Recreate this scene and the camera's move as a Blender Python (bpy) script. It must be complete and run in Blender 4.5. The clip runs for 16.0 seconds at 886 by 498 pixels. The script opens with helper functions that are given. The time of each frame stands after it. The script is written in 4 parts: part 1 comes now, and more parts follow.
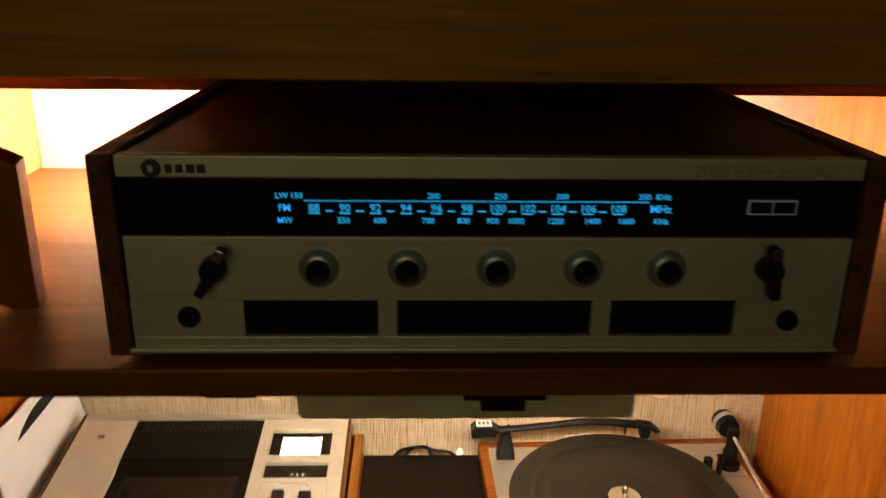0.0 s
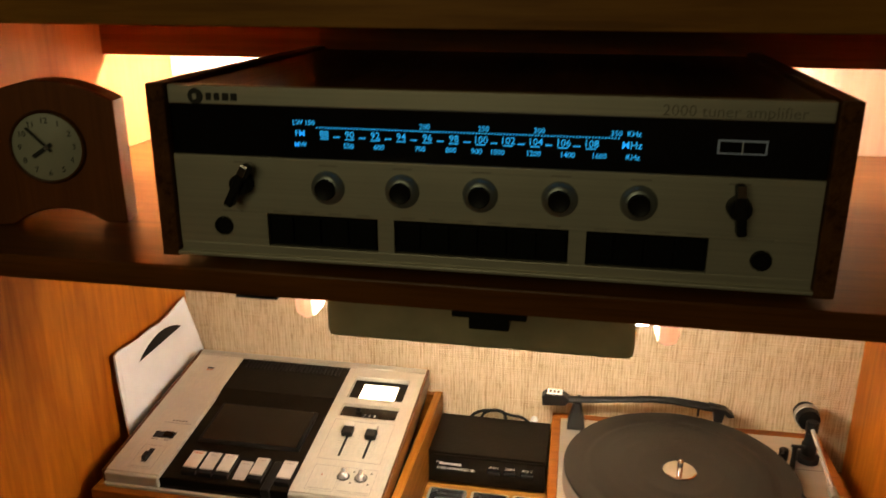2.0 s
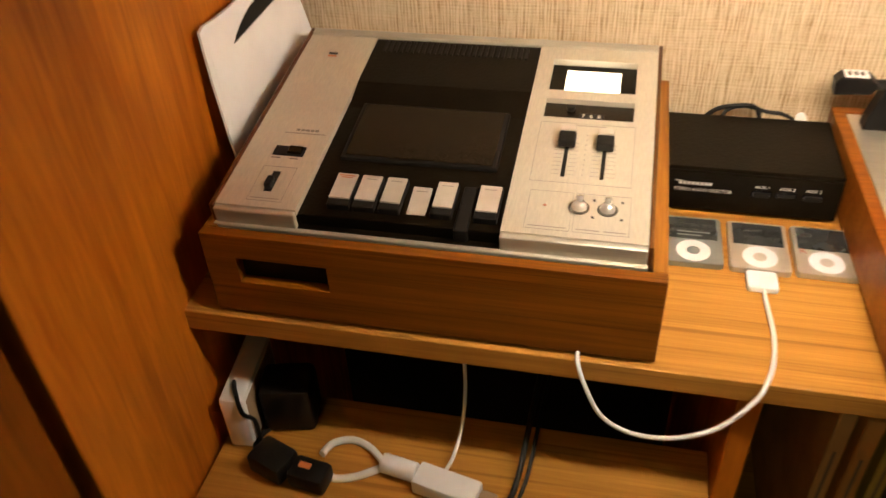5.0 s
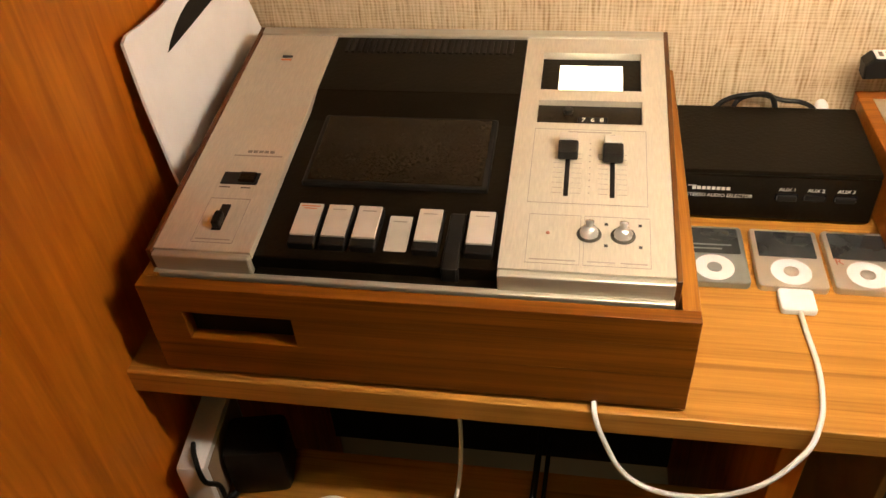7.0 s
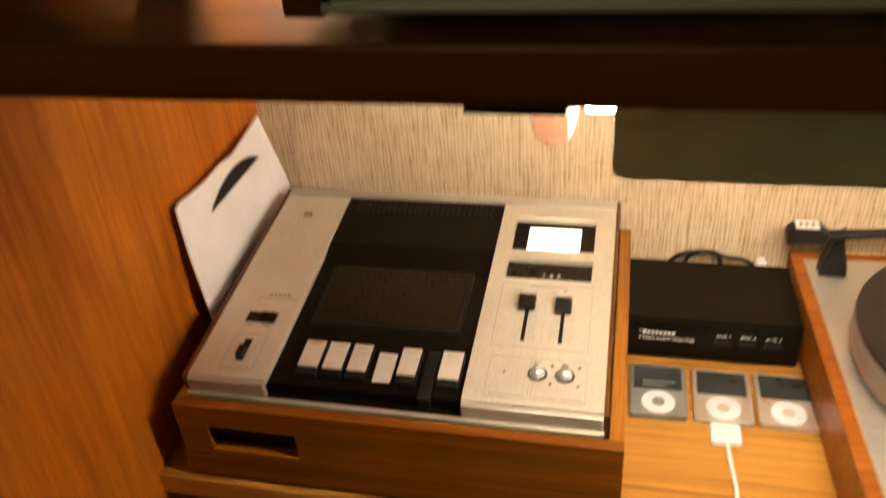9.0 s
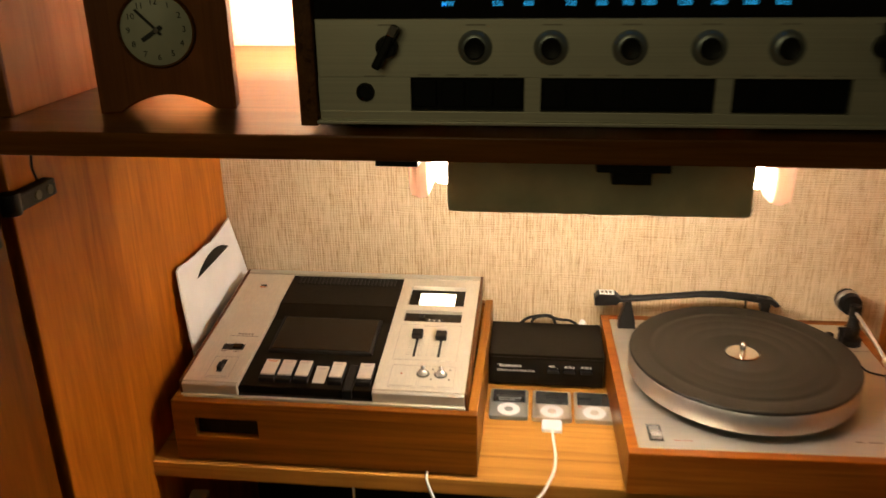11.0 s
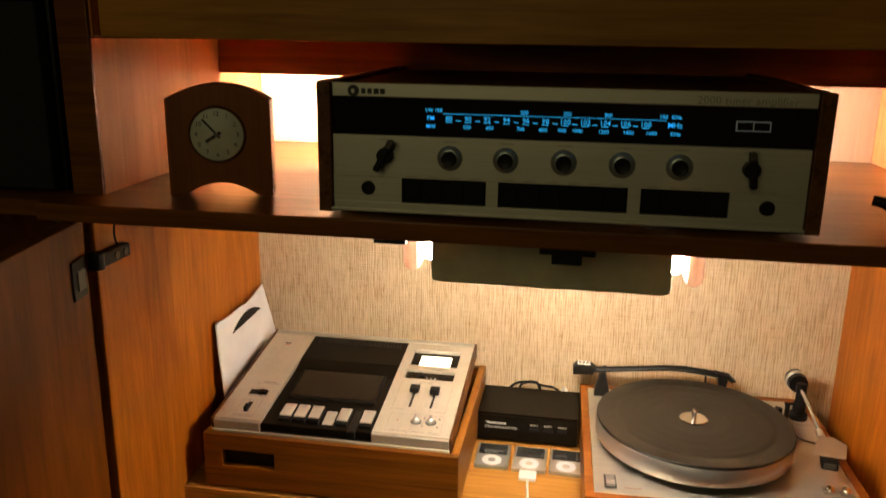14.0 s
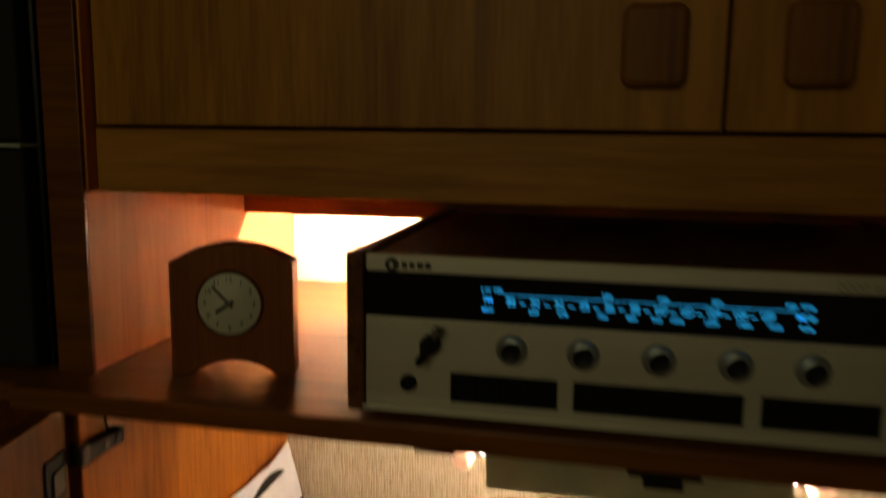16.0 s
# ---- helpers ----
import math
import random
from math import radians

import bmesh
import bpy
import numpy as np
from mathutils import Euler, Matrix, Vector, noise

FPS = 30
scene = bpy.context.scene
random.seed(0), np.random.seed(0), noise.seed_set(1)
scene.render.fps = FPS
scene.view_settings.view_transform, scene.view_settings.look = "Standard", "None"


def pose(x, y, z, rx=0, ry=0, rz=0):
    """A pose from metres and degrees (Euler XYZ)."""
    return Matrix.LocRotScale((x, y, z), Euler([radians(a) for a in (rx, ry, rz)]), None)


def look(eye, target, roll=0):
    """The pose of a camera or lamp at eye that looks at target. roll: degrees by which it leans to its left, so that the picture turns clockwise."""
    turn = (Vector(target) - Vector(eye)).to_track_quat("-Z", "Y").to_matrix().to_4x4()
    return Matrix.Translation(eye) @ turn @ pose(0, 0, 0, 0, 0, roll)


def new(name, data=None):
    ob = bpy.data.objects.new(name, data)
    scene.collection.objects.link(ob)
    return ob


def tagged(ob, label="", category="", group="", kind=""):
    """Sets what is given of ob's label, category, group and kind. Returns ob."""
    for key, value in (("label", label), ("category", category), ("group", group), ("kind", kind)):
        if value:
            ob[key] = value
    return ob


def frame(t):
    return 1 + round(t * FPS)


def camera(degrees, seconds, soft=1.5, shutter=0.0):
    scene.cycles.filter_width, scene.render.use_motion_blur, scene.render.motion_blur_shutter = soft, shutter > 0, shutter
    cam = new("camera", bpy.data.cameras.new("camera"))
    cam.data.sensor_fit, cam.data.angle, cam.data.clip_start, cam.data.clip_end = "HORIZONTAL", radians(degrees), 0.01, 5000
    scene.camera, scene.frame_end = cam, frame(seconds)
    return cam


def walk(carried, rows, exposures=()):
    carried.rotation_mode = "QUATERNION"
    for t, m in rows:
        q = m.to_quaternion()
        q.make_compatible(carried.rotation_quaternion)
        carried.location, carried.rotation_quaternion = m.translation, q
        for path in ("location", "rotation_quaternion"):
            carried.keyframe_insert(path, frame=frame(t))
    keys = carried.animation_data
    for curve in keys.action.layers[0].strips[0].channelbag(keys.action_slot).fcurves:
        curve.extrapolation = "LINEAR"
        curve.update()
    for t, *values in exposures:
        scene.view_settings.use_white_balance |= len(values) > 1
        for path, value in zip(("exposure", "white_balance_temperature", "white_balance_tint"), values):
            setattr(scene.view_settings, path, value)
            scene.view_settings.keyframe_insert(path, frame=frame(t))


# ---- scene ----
cam = camera(57.6, 16.0, 1.5, 0.9)
PATH = [
    (0, (-0.037, -0.472, 1.451), (0.028, 1.416, 0.795), 0.8),
    (0.5, (0.021, -0.503, 1.446), (-0.051, 1.385, 0.79), 0.7),
    (1, (0.063, -0.519, 1.441), (-0.154, 1.364, 0.803), 0.3),
    (1.5, (0.086, -0.535, 1.434), (-0.217, 1.339, 0.803), 0.3),
    (2, (0.09, -0.54, 1.416), (-0.266, 1.324, 0.784), 0.1),
    (2.5, (0.075, -0.537, 1.4), (-0.336, 1.3, 0.724), -0.1),
    (3, (0.057, -0.529, 1.377), (-0.403, 1.269, 0.629), -0.7),
    (3.5, (0.031, -0.506, 1.351), (-0.43, 1.237, 0.485), -0.1),
    (4, (-0.056, -0.443, 1.314), (-0.511, 1.218, 0.297), -0.9),
    (4.2, (-0.09, -0.405, 1.292), (-0.518, 1.228, 0.172), -1.2),
    (6.3, (-0.182, -0.161, 1.184), (-0.53, 1.326, -0.108), -4.7),
    (6.5, (-0.183, -0.162, 1.189), (-0.526, 1.324, -0.104), -5.4),
    (7, (-0.19, -0.165, 1.191), (-0.508, 1.332, -0.097), -4.6),
    (7.5, (-0.189, -0.159, 1.192), (-0.502, 1.339, -0.095), -4.5),
    (8, (-0.172, -0.178, 1.213), (-0.492, 1.341, -0.048), -3.8),
    (8.5, (-0.146, -0.207, 1.239), (-0.495, 1.35, 0.034), -3.5),
    (9, (-0.124, -0.242, 1.287), (-0.546, 1.398, 0.222), -4.5),
    (9.5, (-0.109, -0.315, 1.312), (-0.438, 1.409, 0.353), -3.2),
    (10, (-0.106, -0.409, 1.343), (-0.333, 1.377, 0.472), -0.5),
    (10.2, (-0.1, -0.447, 1.344), (-0.309, 1.365, 0.523), -0.7),
    (12.3, (0.019, -0.763, 1.378), (-0.251, 1.106, 0.72), -1.0),
    (12.5, (0.02, -0.77, 1.383), (-0.261, 1.107, 0.751), -0.3),
    (13, (0.026, -0.777, 1.385), (-0.288, 1.112, 0.808), 0.1),
    (13.5, (0.027, -0.78, 1.386), (-0.29, 1.115, 0.829), 0.5),
    (14, (0.027, -0.778, 1.395), (-0.292, 1.126, 0.872), 0.8),
    (14.5, (0.036, -0.77, 1.406), (-0.347, 1.133, 0.923), 0.4),
    (15, (0.049, -0.749, 1.413), (-0.36, 1.163, 0.994), 0.0),
    (15.5, (0.033, -0.693, 1.417), (-0.409, 1.223, 1.057), 0.4),
    (16, (-0.018, -0.605, 1.447), (-0.45, 1.324, 1.142), 0.6),
]
walk(cam, [(t, look(eye, target, roll)) for t, eye, target, roll in PATH])

# ---- light ----
world = bpy.data.worlds.new("world")
scene.world = world
world.use_nodes = True
world.node_tree.nodes["Background"].inputs[0].default_value = (1.0, 0.72, 0.42, 1)
world.node_tree.nodes["Background"].inputs[1].default_value = 0.004

TUBE_POWER = 118.0
UPPER_POWER = 390.0
ROOM_POWER = 3.2
lamp = bpy.data.lights.new("room_light", "AREA")
lamp.shape, lamp.size, lamp.energy, lamp.color = "DISK", 1.0, ROOM_POWER, (1.0, 0.90, 0.47)
room_light = new("room_light", lamp)
room_light.matrix_world = look((-0.4, -1.9, 1.88), (0.0, 0.0, 1.2))


# ---- materials ----
def node_material(name):
    m = bpy.data.materials.new(name)
    m.use_nodes = True
    return m, m.node_tree.nodes, m.node_tree.links, m.node_tree.nodes["Principled BSDF"]


def plain(name, color, rough=0.5, metal=0.0, vary=0.12, scale=40.0, bump=0.05, coat=0.0, spec=0.5):
    m, n, l, p = node_material(name)
    tc = n.new("ShaderNodeTexCoord")
    big = n.new("ShaderNodeTexNoise")
    big.inputs["Scale"].default_value = scale
    big.inputs["Detail"].default_value = 6
    l.new(tc.outputs["Object"], big.inputs["Vector"])
    r = n.new("ShaderNodeValToRGB")
    r.color_ramp.elements[0].position, r.color_ramp.elements[1].position = 0.3, 0.7
    r.color_ramp.elements[0].color = tuple(c * (1 - vary) for c in color) + (1,)
    r.color_ramp.elements[1].color = tuple(min(1, c * (1 + vary)) for c in color) + (1,)
    l.new(big.outputs["Fac"], r.inputs["Fac"])
    l.new(r.outputs["Color"], p.inputs["Base Color"])
    mr = n.new("ShaderNodeMapRange")
    mr.inputs["To Min"].default_value, mr.inputs["To Max"].default_value = rough * 0.85, min(1, rough * 1.15)
    l.new(big.outputs["Fac"], mr.inputs["Value"])
    l.new(mr.outputs["Result"], p.inputs["Roughness"])
    p.inputs["Metallic"].default_value = metal
    p.inputs["Coat Weight"].default_value = coat
    p.inputs["Specular IOR Level"].default_value = spec
    if bump:
        fine = n.new("ShaderNodeTexNoise")
        fine.inputs["Scale"].default_value = scale * 12
        l.new(tc.outputs["Object"], fine.inputs["Vector"])
        b = n.new("ShaderNodeBump")
        b.inputs["Strength"].default_value, b.inputs["Distance"].default_value = bump, 0.001
        l.new(fine.outputs["Fac"], b.inputs["Height"])
        l.new(b.outputs["Normal"], p.inputs["Normal"])
    return m


def wood(name, dark, light, axis="x", rough=0.35, fine=1.0, coat=0.15, contrast=1.0, vein_depth=1.0):
    """Veneer with the grain along an axis: broad figure, streaks and fine pores."""
    m, n, l, p = node_material(name)
    tc = n.new("ShaderNodeTexCoord")

    def streak(along, across, detail, seed):
        mp = n.new("ShaderNodeMapping")
        sc = {"x": (along, across, across), "y": (across, along, across), "z": (across, across, along)}[axis]
        mp.inputs["Scale"].default_value = sc
        mp.inputs["Location"].default_value = (seed, seed * 0.7, seed * 0.3)
        l.new(tc.outputs["Object"], mp.inputs["Vector"])
        t = n.new("ShaderNodeTexNoise")
        t.inputs["Scale"].default_value = 1.0
        t.inputs["Detail"].default_value = detail
        t.inputs["Distortion"].default_value = 0.6
        l.new(mp.outputs["Vector"], t.inputs["Vector"])
        return t.outputs["Fac"]

    a, b, c = streak(1.6, 16 * fine, 3, 1.3), streak(4, 75 * fine, 5, 5.1), streak(14, 420 * fine, 4, 9.7)

    def mix(u, v, f):
        k = n.new("ShaderNodeMix")
        k.data_type = "FLOAT"
        k.inputs[0].default_value = f
        l.new(u, k.inputs[2])
        l.new(v, k.inputs[3])
        return k.outputs[0]

    h = mix(mix(a, b, 0.5), c, 0.28)
    r = n.new("ShaderNodeValToRGB")
    w = 0.105 / contrast
    r.color_ramp.elements[0].position, r.color_ramp.elements[1].position = 0.5 - w, 0.5 + w
    r.color_ramp.elements[0].color, r.color_ramp.elements[1].color = (*dark, 1), (*light, 1)
    l.new(h, r.inputs["Fac"])
    vein = n.new("ShaderNodeValToRGB")
    vein.color_ramp.elements[0].position, vein.color_ramp.elements[1].position = 0.33, 0.44
    vein.color_ramp.elements[0].color, vein.color_ramp.elements[1].color = (0.5, 0.42, 0.38, 1), (1, 1, 1, 1)
    l.new(streak(2.2, 130 * fine, 6, 21.3), vein.inputs["Fac"])
    mul = n.new("ShaderNodeMix")
    mul.data_type, mul.blend_type = "RGBA", "MULTIPLY"
    mul.inputs[0].default_value = vein_depth
    l.new(r.outputs["Color"], mul.inputs[6])
    l.new(vein.outputs["Color"], mul.inputs[7])
    l.new(mul.outputs[2], p.inputs["Base Color"])
    mr = n.new("ShaderNodeMapRange")
    mr.inputs["To Min"].default_value, mr.inputs["To Max"].default_value = rough * 1.2, rough * 0.8
    l.new(h, mr.inputs["Value"])
    l.new(mr.outputs["Result"], p.inputs["Roughness"])
    p.inputs["Coat Weight"].default_value, p.inputs["Coat Roughness"].default_value = coat, 0.3
    p.inputs["Specular IOR Level"].default_value = 0.16
    bm = n.new("ShaderNodeBump")
    bm.inputs["Strength"].default_value, bm.inputs["Distance"].default_value = 0.12, 0.0006
    l.new(c, bm.inputs["Height"])
    l.new(bm.outputs["Normal"], p.inputs["Normal"])
    return m


def brushed(name, color, axis="x", rough=0.34, metal=0.6):
    m, n, l, p = node_material(name)
    tc = n.new("ShaderNodeTexCoord")
    mp = n.new("ShaderNodeMapping")
    mp.inputs["Scale"].default_value = {"x": (6, 900, 900), "y": (900, 6, 900)}[axis]
    l.new(tc.outputs["Object"], mp.inputs["Vector"])
    t = n.new("ShaderNodeTexNoise")
    t.inputs["Scale"].default_value, t.inputs["Detail"].default_value = 1.0, 3
    l.new(mp.outputs["Vector"], t.inputs["Vector"])
    blot = n.new("ShaderNodeTexNoise")
    blot.inputs["Scale"].default_value, blot.inputs["Detail"].default_value = 14, 5
    l.new(tc.outputs["Object"], blot.inputs["Vector"])
    k = n.new("ShaderNodeMix")
    k.data_type = "FLOAT"
    k.inputs[0].default_value = 0.4
    l.new(t.outputs["Fac"], k.inputs[2])
    l.new(blot.outputs["Fac"], k.inputs[3])
    r = n.new("ShaderNodeValToRGB")
    r.color_ramp.elements[0].position, r.color_ramp.elements[1].position = 0.3, 0.7
    r.color_ramp.elements[0].color = tuple(c * 0.86 for c in color) + (1,)
    r.color_ramp.elements[1].color = tuple(min(1, c * 1.1) for c in color) + (1,)
    l.new(k.outputs[0], r.inputs["Fac"])
    l.new(r.outputs["Color"], p.inputs["Base Color"])
    p.inputs["Metallic"].default_value = metal
    mr = n.new("ShaderNodeMapRange")
    mr.inputs["To Min"].default_value, mr.inputs["To Max"].default_value = rough * 0.8, rough * 1.3
    l.new(k.outputs[0], mr.inputs["Value"])
    l.new(mr.outputs["Result"], p.inputs["Roughness"])
    b = n.new("ShaderNodeBump")
    b.inputs["Strength"].default_value, b.inputs["Distance"].default_value = 0.08, 0.0004
    l.new(t.outputs["Fac"], b.inputs["Height"])
    l.new(b.outputs["Normal"], p.inputs["Normal"])
    return m


def grasscloth(name):
    """Woven straw wallpaper: upright threads over a looser weft, with slubs and stains."""
    m, n, l, p = node_material(name)
    tc = n.new("ShaderNodeTexCoord")

    def noisy(scale3, detail, loc=0.0):
        mp = n.new("ShaderNodeMapping")
        mp.inputs["Scale"].default_value = scale3
        mp.inputs["Location"].default_value = (loc, loc, loc)
        l.new(tc.outputs["Object"], mp.inputs["Vector"])
        t = n.new("ShaderNodeTexNoise")
        t.inputs["Scale"].default_value, t.inputs["Detail"].default_value = 1.0, detail
        l.new(mp.outputs["Vector"], t.inputs["Vector"])
        return t.outputs["Fac"]

    def band(direction, scale, wander):
        """Threads whose line and spacing wander."""
        mp = n.new("ShaderNodeMapping")
        mp.inputs["Scale"].default_value = (9, 9, 60) if direction == "Z" else (60, 9, 9)
        l.new(tc.outputs["Object"], mp.inputs["Vector"])
        t = n.new("ShaderNodeTexNoise")
        t.inputs["Scale"].default_value, t.inputs["Detail"].default_value = 1.0, 4
        l.new(mp.outputs["Vector"], t.inputs["Vector"])
        off = n.new("ShaderNodeVectorMath")
        off.operation = "SCALE"
        off.inputs["Scale"].default_value = wander
        l.new(t.outputs["Color"], off.inputs[0])
        add = n.new("ShaderNodeVectorMath")
        l.new(tc.outputs["Object"], add.inputs[0])
        l.new(off.outputs[0], add.inputs[1])
        w = n.new("ShaderNodeTexWave")
        w.bands_direction = direction
        w.inputs["Scale"].default_value, w.inputs["Distortion"].default_value = scale, 0.8
        w.inputs["Detail"].default_value, w.inputs["Detail Scale"].default_value = 2, 0.6
        l.new(add.outputs[0], w.inputs["Vector"])
        return w.outputs["Fac"]

    def mix(u, v, f):
        k = n.new("ShaderNodeMix")
        k.data_type = "FLOAT"
        k.inputs[0].default_value = f
        l.new(u, k.inputs[2])
        l.new(v, k.inputs[3])
        return k.outputs[0]

    warp, weft = band("X", 76, 0.013), band("Z", 100, 0.010)
    slub, hslub, stain = noisy((400, 60, 36), 6), noisy((42, 60, 420), 6, 4.0), noisy((16, 16, 12), 6, 2.0)
    weave = mix(warp, weft, 0.45)
    thread = mix(mix(slub, hslub, 0.24), weave, 0.24)
    h = mix(thread, stain, 0.12)
    r = n.new("ShaderNodeValToRGB")
    e = r.color_ramp.elements
    e[0].position, e[1].position = 0.33, 0.64
    e[0].color, e[1].color = (0.33, 0.21, 0.095, 1), (0.69, 0.55, 0.36, 1)
    mid = r.color_ramp.elements.new(0.46)
    mid.color = (0.55, 0.415, 0.245, 1)
    l.new(h, r.inputs["Fac"])
    l.new(r.outputs["Color"], p.inputs["Base Color"])
    p.inputs["Roughness"].default_value = 0.75
    b = n.new("ShaderNodeBump")
    b.inputs["Strength"].default_value, b.inputs["Distance"].default_value = 0.9, 0.0014
    l.new(thread, b.inputs["Height"])
    l.new(b.outputs["Normal"], p.inputs["Normal"])
    return m


def glow(name, color, strength):
    m, n, l, p = node_material(name)
    p.inputs["Base Color"].default_value = (*color, 1)
    p.inputs["Emission Color"].default_value = (*color, 1)
    p.inputs["Emission Strength"].default_value = strength
    return m


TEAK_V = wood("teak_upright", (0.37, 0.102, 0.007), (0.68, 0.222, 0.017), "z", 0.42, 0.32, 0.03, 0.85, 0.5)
# same teak as the uprights, paled to carry the compartment lamp's glare
TEAK_LAMPLIT = wood("teak_lamplit", (0.46, 0.185, 0.060), (0.68, 0.318, 0.112), "z", 0.42, 0.26, 0.03, 0.62, 0.35)
BAFFLE = wood("baffle_wood", (0.22, 0.056, 0.006), (0.38, 0.108, 0.012), "x", 0.45, 0.6, 0.0, 0.9, 0.5)
# teak darkened in its colour for the weak light on the open door
TEAK_LEAF_SHADED = wood("teak_leaf_shaded", (0.11, 0.029, 0.002), (0.225, 0.066, 0.004), "z", 0.45, 0.30, 0.0, 0.75, 0.5)
TEAK_X = wood("teak_along", (0.30, 0.125, 0.018), (0.54, 0.265, 0.050), "x", 0.38, 1.5, 0.05, 0.7, 0.6)
TEAK_DARK = wood("teak_shelf", (0.098, 0.031, 0.005), (0.21, 0.072, 0.011), "x", 0.30, 0.8, 0.08, 0.9, 0.5)
TEAK_DOOR = wood("teak_door", (0.22, 0.086, 0.008), (0.43, 0.188, 0.024), "z", 0.45, 0.5, 0.03, 0.85, 0.6)
FASCIA = wood("teak_fascia", (0.22, 0.086, 0.008), (0.43, 0.188, 0.024), "x", 0.45, 0.6, 0.03, 0.8, 0.5)
HANDLE = wood("teak_handle", (0.12, 0.042, 0.006), (0.22, 0.085, 0.013), "z", 0.5, 0.8, 0.0, 0.8, 0.4)
WALNUT_X = wood("walnut_along", (0.13, 0.039, 0.0025), (0.265, 0.087, 0.007), "x", 0.40, 2.6, 0.03, 0.9, 0.6)
WALNUT_Y = wood("walnut_deep", (0.17, 0.056, 0.005), (0.38, 0.155, 0.020), "y", 0.38, 1.8, 0.06, 0.9, 0.6)
WALNUT_DARK = wood("walnut_dark", (0.075, 0.026, 0.006), (0.15, 0.058, 0.015), "y", 0.36, 1.2, 0.10)
CHERRY = wood("cherry", (0.16, 0.043, 0.006), (0.25, 0.077, 0.012), "z", 0.42, 1.0, 0.04, 0.8, 0.3)
RED_WOOD = wood("plinth_wood", (0.19, 0.048, 0.004), (0.34, 0.112, 0.012), "x", 0.40, 1.2, 0.08, 0.9, 0.4)
CLOTH = grasscloth("grasscloth")
PALE_BACK = wood("pale_veneer", (0.56, 0.42, 0.27), (0.70, 0.56, 0.39), "z", 0.5, 0.4, 0.0, 0.6, 0.2)
ALU = brushed("brushed_aluminium", (0.63, 0.575, 0.455), "y", 0.44, 0.45)
ALU_X = brushed("brushed_panel", (0.53, 0.50, 0.405), "x", 0.44)
ALU_PLATE = brushed("brushed_deck_plate", (0.62, 0.58, 0.50), "x", 0.38, 0.72)
CHROME = plain("chrome", (0.85, 0.83, 0.8), 0.14, 1.0, 0.05, 20, 0)
STEEL = plain("platter_steel", (0.50, 0.48, 0.43), 0.36, 0.82, 0.10, 30, 0)
BLACK = plain("black_plastic", (0.009, 0.008, 0.007), 0.42, 0, 0.25, 60, 0.12, 0, 0.16)
BLACK_TEXT = plain("black_ink", (0.02, 0.018, 0.016), 0.6, 0, 0.1, 60, 0)
SATIN_BLACK = plain("satin_black_metal", (0.0060, 0.0040, 0.0020), 0.34, 0.0, 0.3, 25, 0.2, 0, 0.09)
SMOKE = plain("smoked_window", (0.012, 0.0075, 0.0035), 0.24, 0, 0.22, 520, 0.04, 0.0, 0.16)
DIAL_BLACK = plain("dial_glass", (0.006, 0.006, 0.007), 0.09, 0, 0.2, 30, 0, 0.4)
RUBBER = plain("platter_mat", (0.008, 0.0062, 0.0042), 0.38, 0, 0.3, 50, 0.25, 0, 0.42)
GREY_METAL = plain("grey_enamel", (0.50, 0.47, 0.31), 0.45, 0.0, 0.14, 30, 0.1)
PALE_PLASTIC = plain("pale_plastic", (0.32, 0.22, 0.135), 0.45, 0, 0.06, 30, 0.05)
WHITE = plain("white_plastic", (0.80, 0.80, 0.79), 0.36, 0, 0.04, 40, 0.03)
PAPER = plain("white_paper", (0.93, 0.92, 0.90), 0.7, 0, 0.05, 18, 0.25)
KEY_FACE = plain("key_face", (0.62, 0.56, 0.47), 0.4, 0.35, 0.06, 60, 0.05)
POD_GREY = plain("anodised_grey", (0.30, 0.325, 0.32), 0.36, 0.7, 0.08, 50, 0.03)
POD_SILVER = plain("anodised_silver", (0.62, 0.57, 0.49), 0.36, 0.75, 0.06, 50, 0.03)
SCREEN = plain("dark_screen", (0.035, 0.036, 0.034), 0.10, 0, 0.2, 40, 0, 0.5)
CLOCK_FACE = plain("clock_face", (0.50, 0.49, 0.38), 0.45, 0, 0.08, 40, 0.03)
RED_INK = plain("red_ink", (0.46, 0.19, 0.12), 0.6, 0, 0.05, 40, 0)
ORANGE_INK = plain("orange_ink", (0.62, 0.2, 0.06), 0.6, 0, 0.05, 40, 0)
GREY_INK = plain("grey_ink", (0.16, 0.13, 0.10), 0.6, 0, 0.1, 40, 0)
WHITE_INK = plain("white_ink", (0.75, 0.74, 0.70), 0.6, 0, 0.05, 40, 0)
SPEAKER_CLOTH = plain("speaker_cloth", (0.006, 0.006, 0.007), 0.9, 0, 0.3, 200, 0.3)
PALE_TRIM = plain("pale_trim", (0.55, 0.60, 0.50), 0.4, 0.3, 0.05, 30, 0)
# near black puts the deep shade below the desk into the board's colour
SHADE_BACK = plain("shade_backing", (0.022, 0.015, 0.010), 0.8, 0, 0.3, 12, 0.2, 0, 0.2)
WALL_PAINT = plain("wall_paint", (0.55, 0.48, 0.38), 0.8, 0, 0.06, 3, 0.1)
CARPET = plain("carpet", (0.18, 0.12, 0.08), 0.95, 0, 0.3, 40, 0.4)
CAP = plain("translucent_cap", (0.84, 0.64, 0.53), 0.5, 0, 0.04, 30, 0.03)
CAP.node_tree.nodes["Principled BSDF"].inputs["Transmission Weight"].default_value = 0.55
CAP.node_tree.nodes["Principled BSDF"].inputs["IOR"].default_value = 1.15
BRIGHT = plain("polished_nickel", (0.78, 0.74, 0.68), 0.25, 0.7, 0.04, 30, 0)
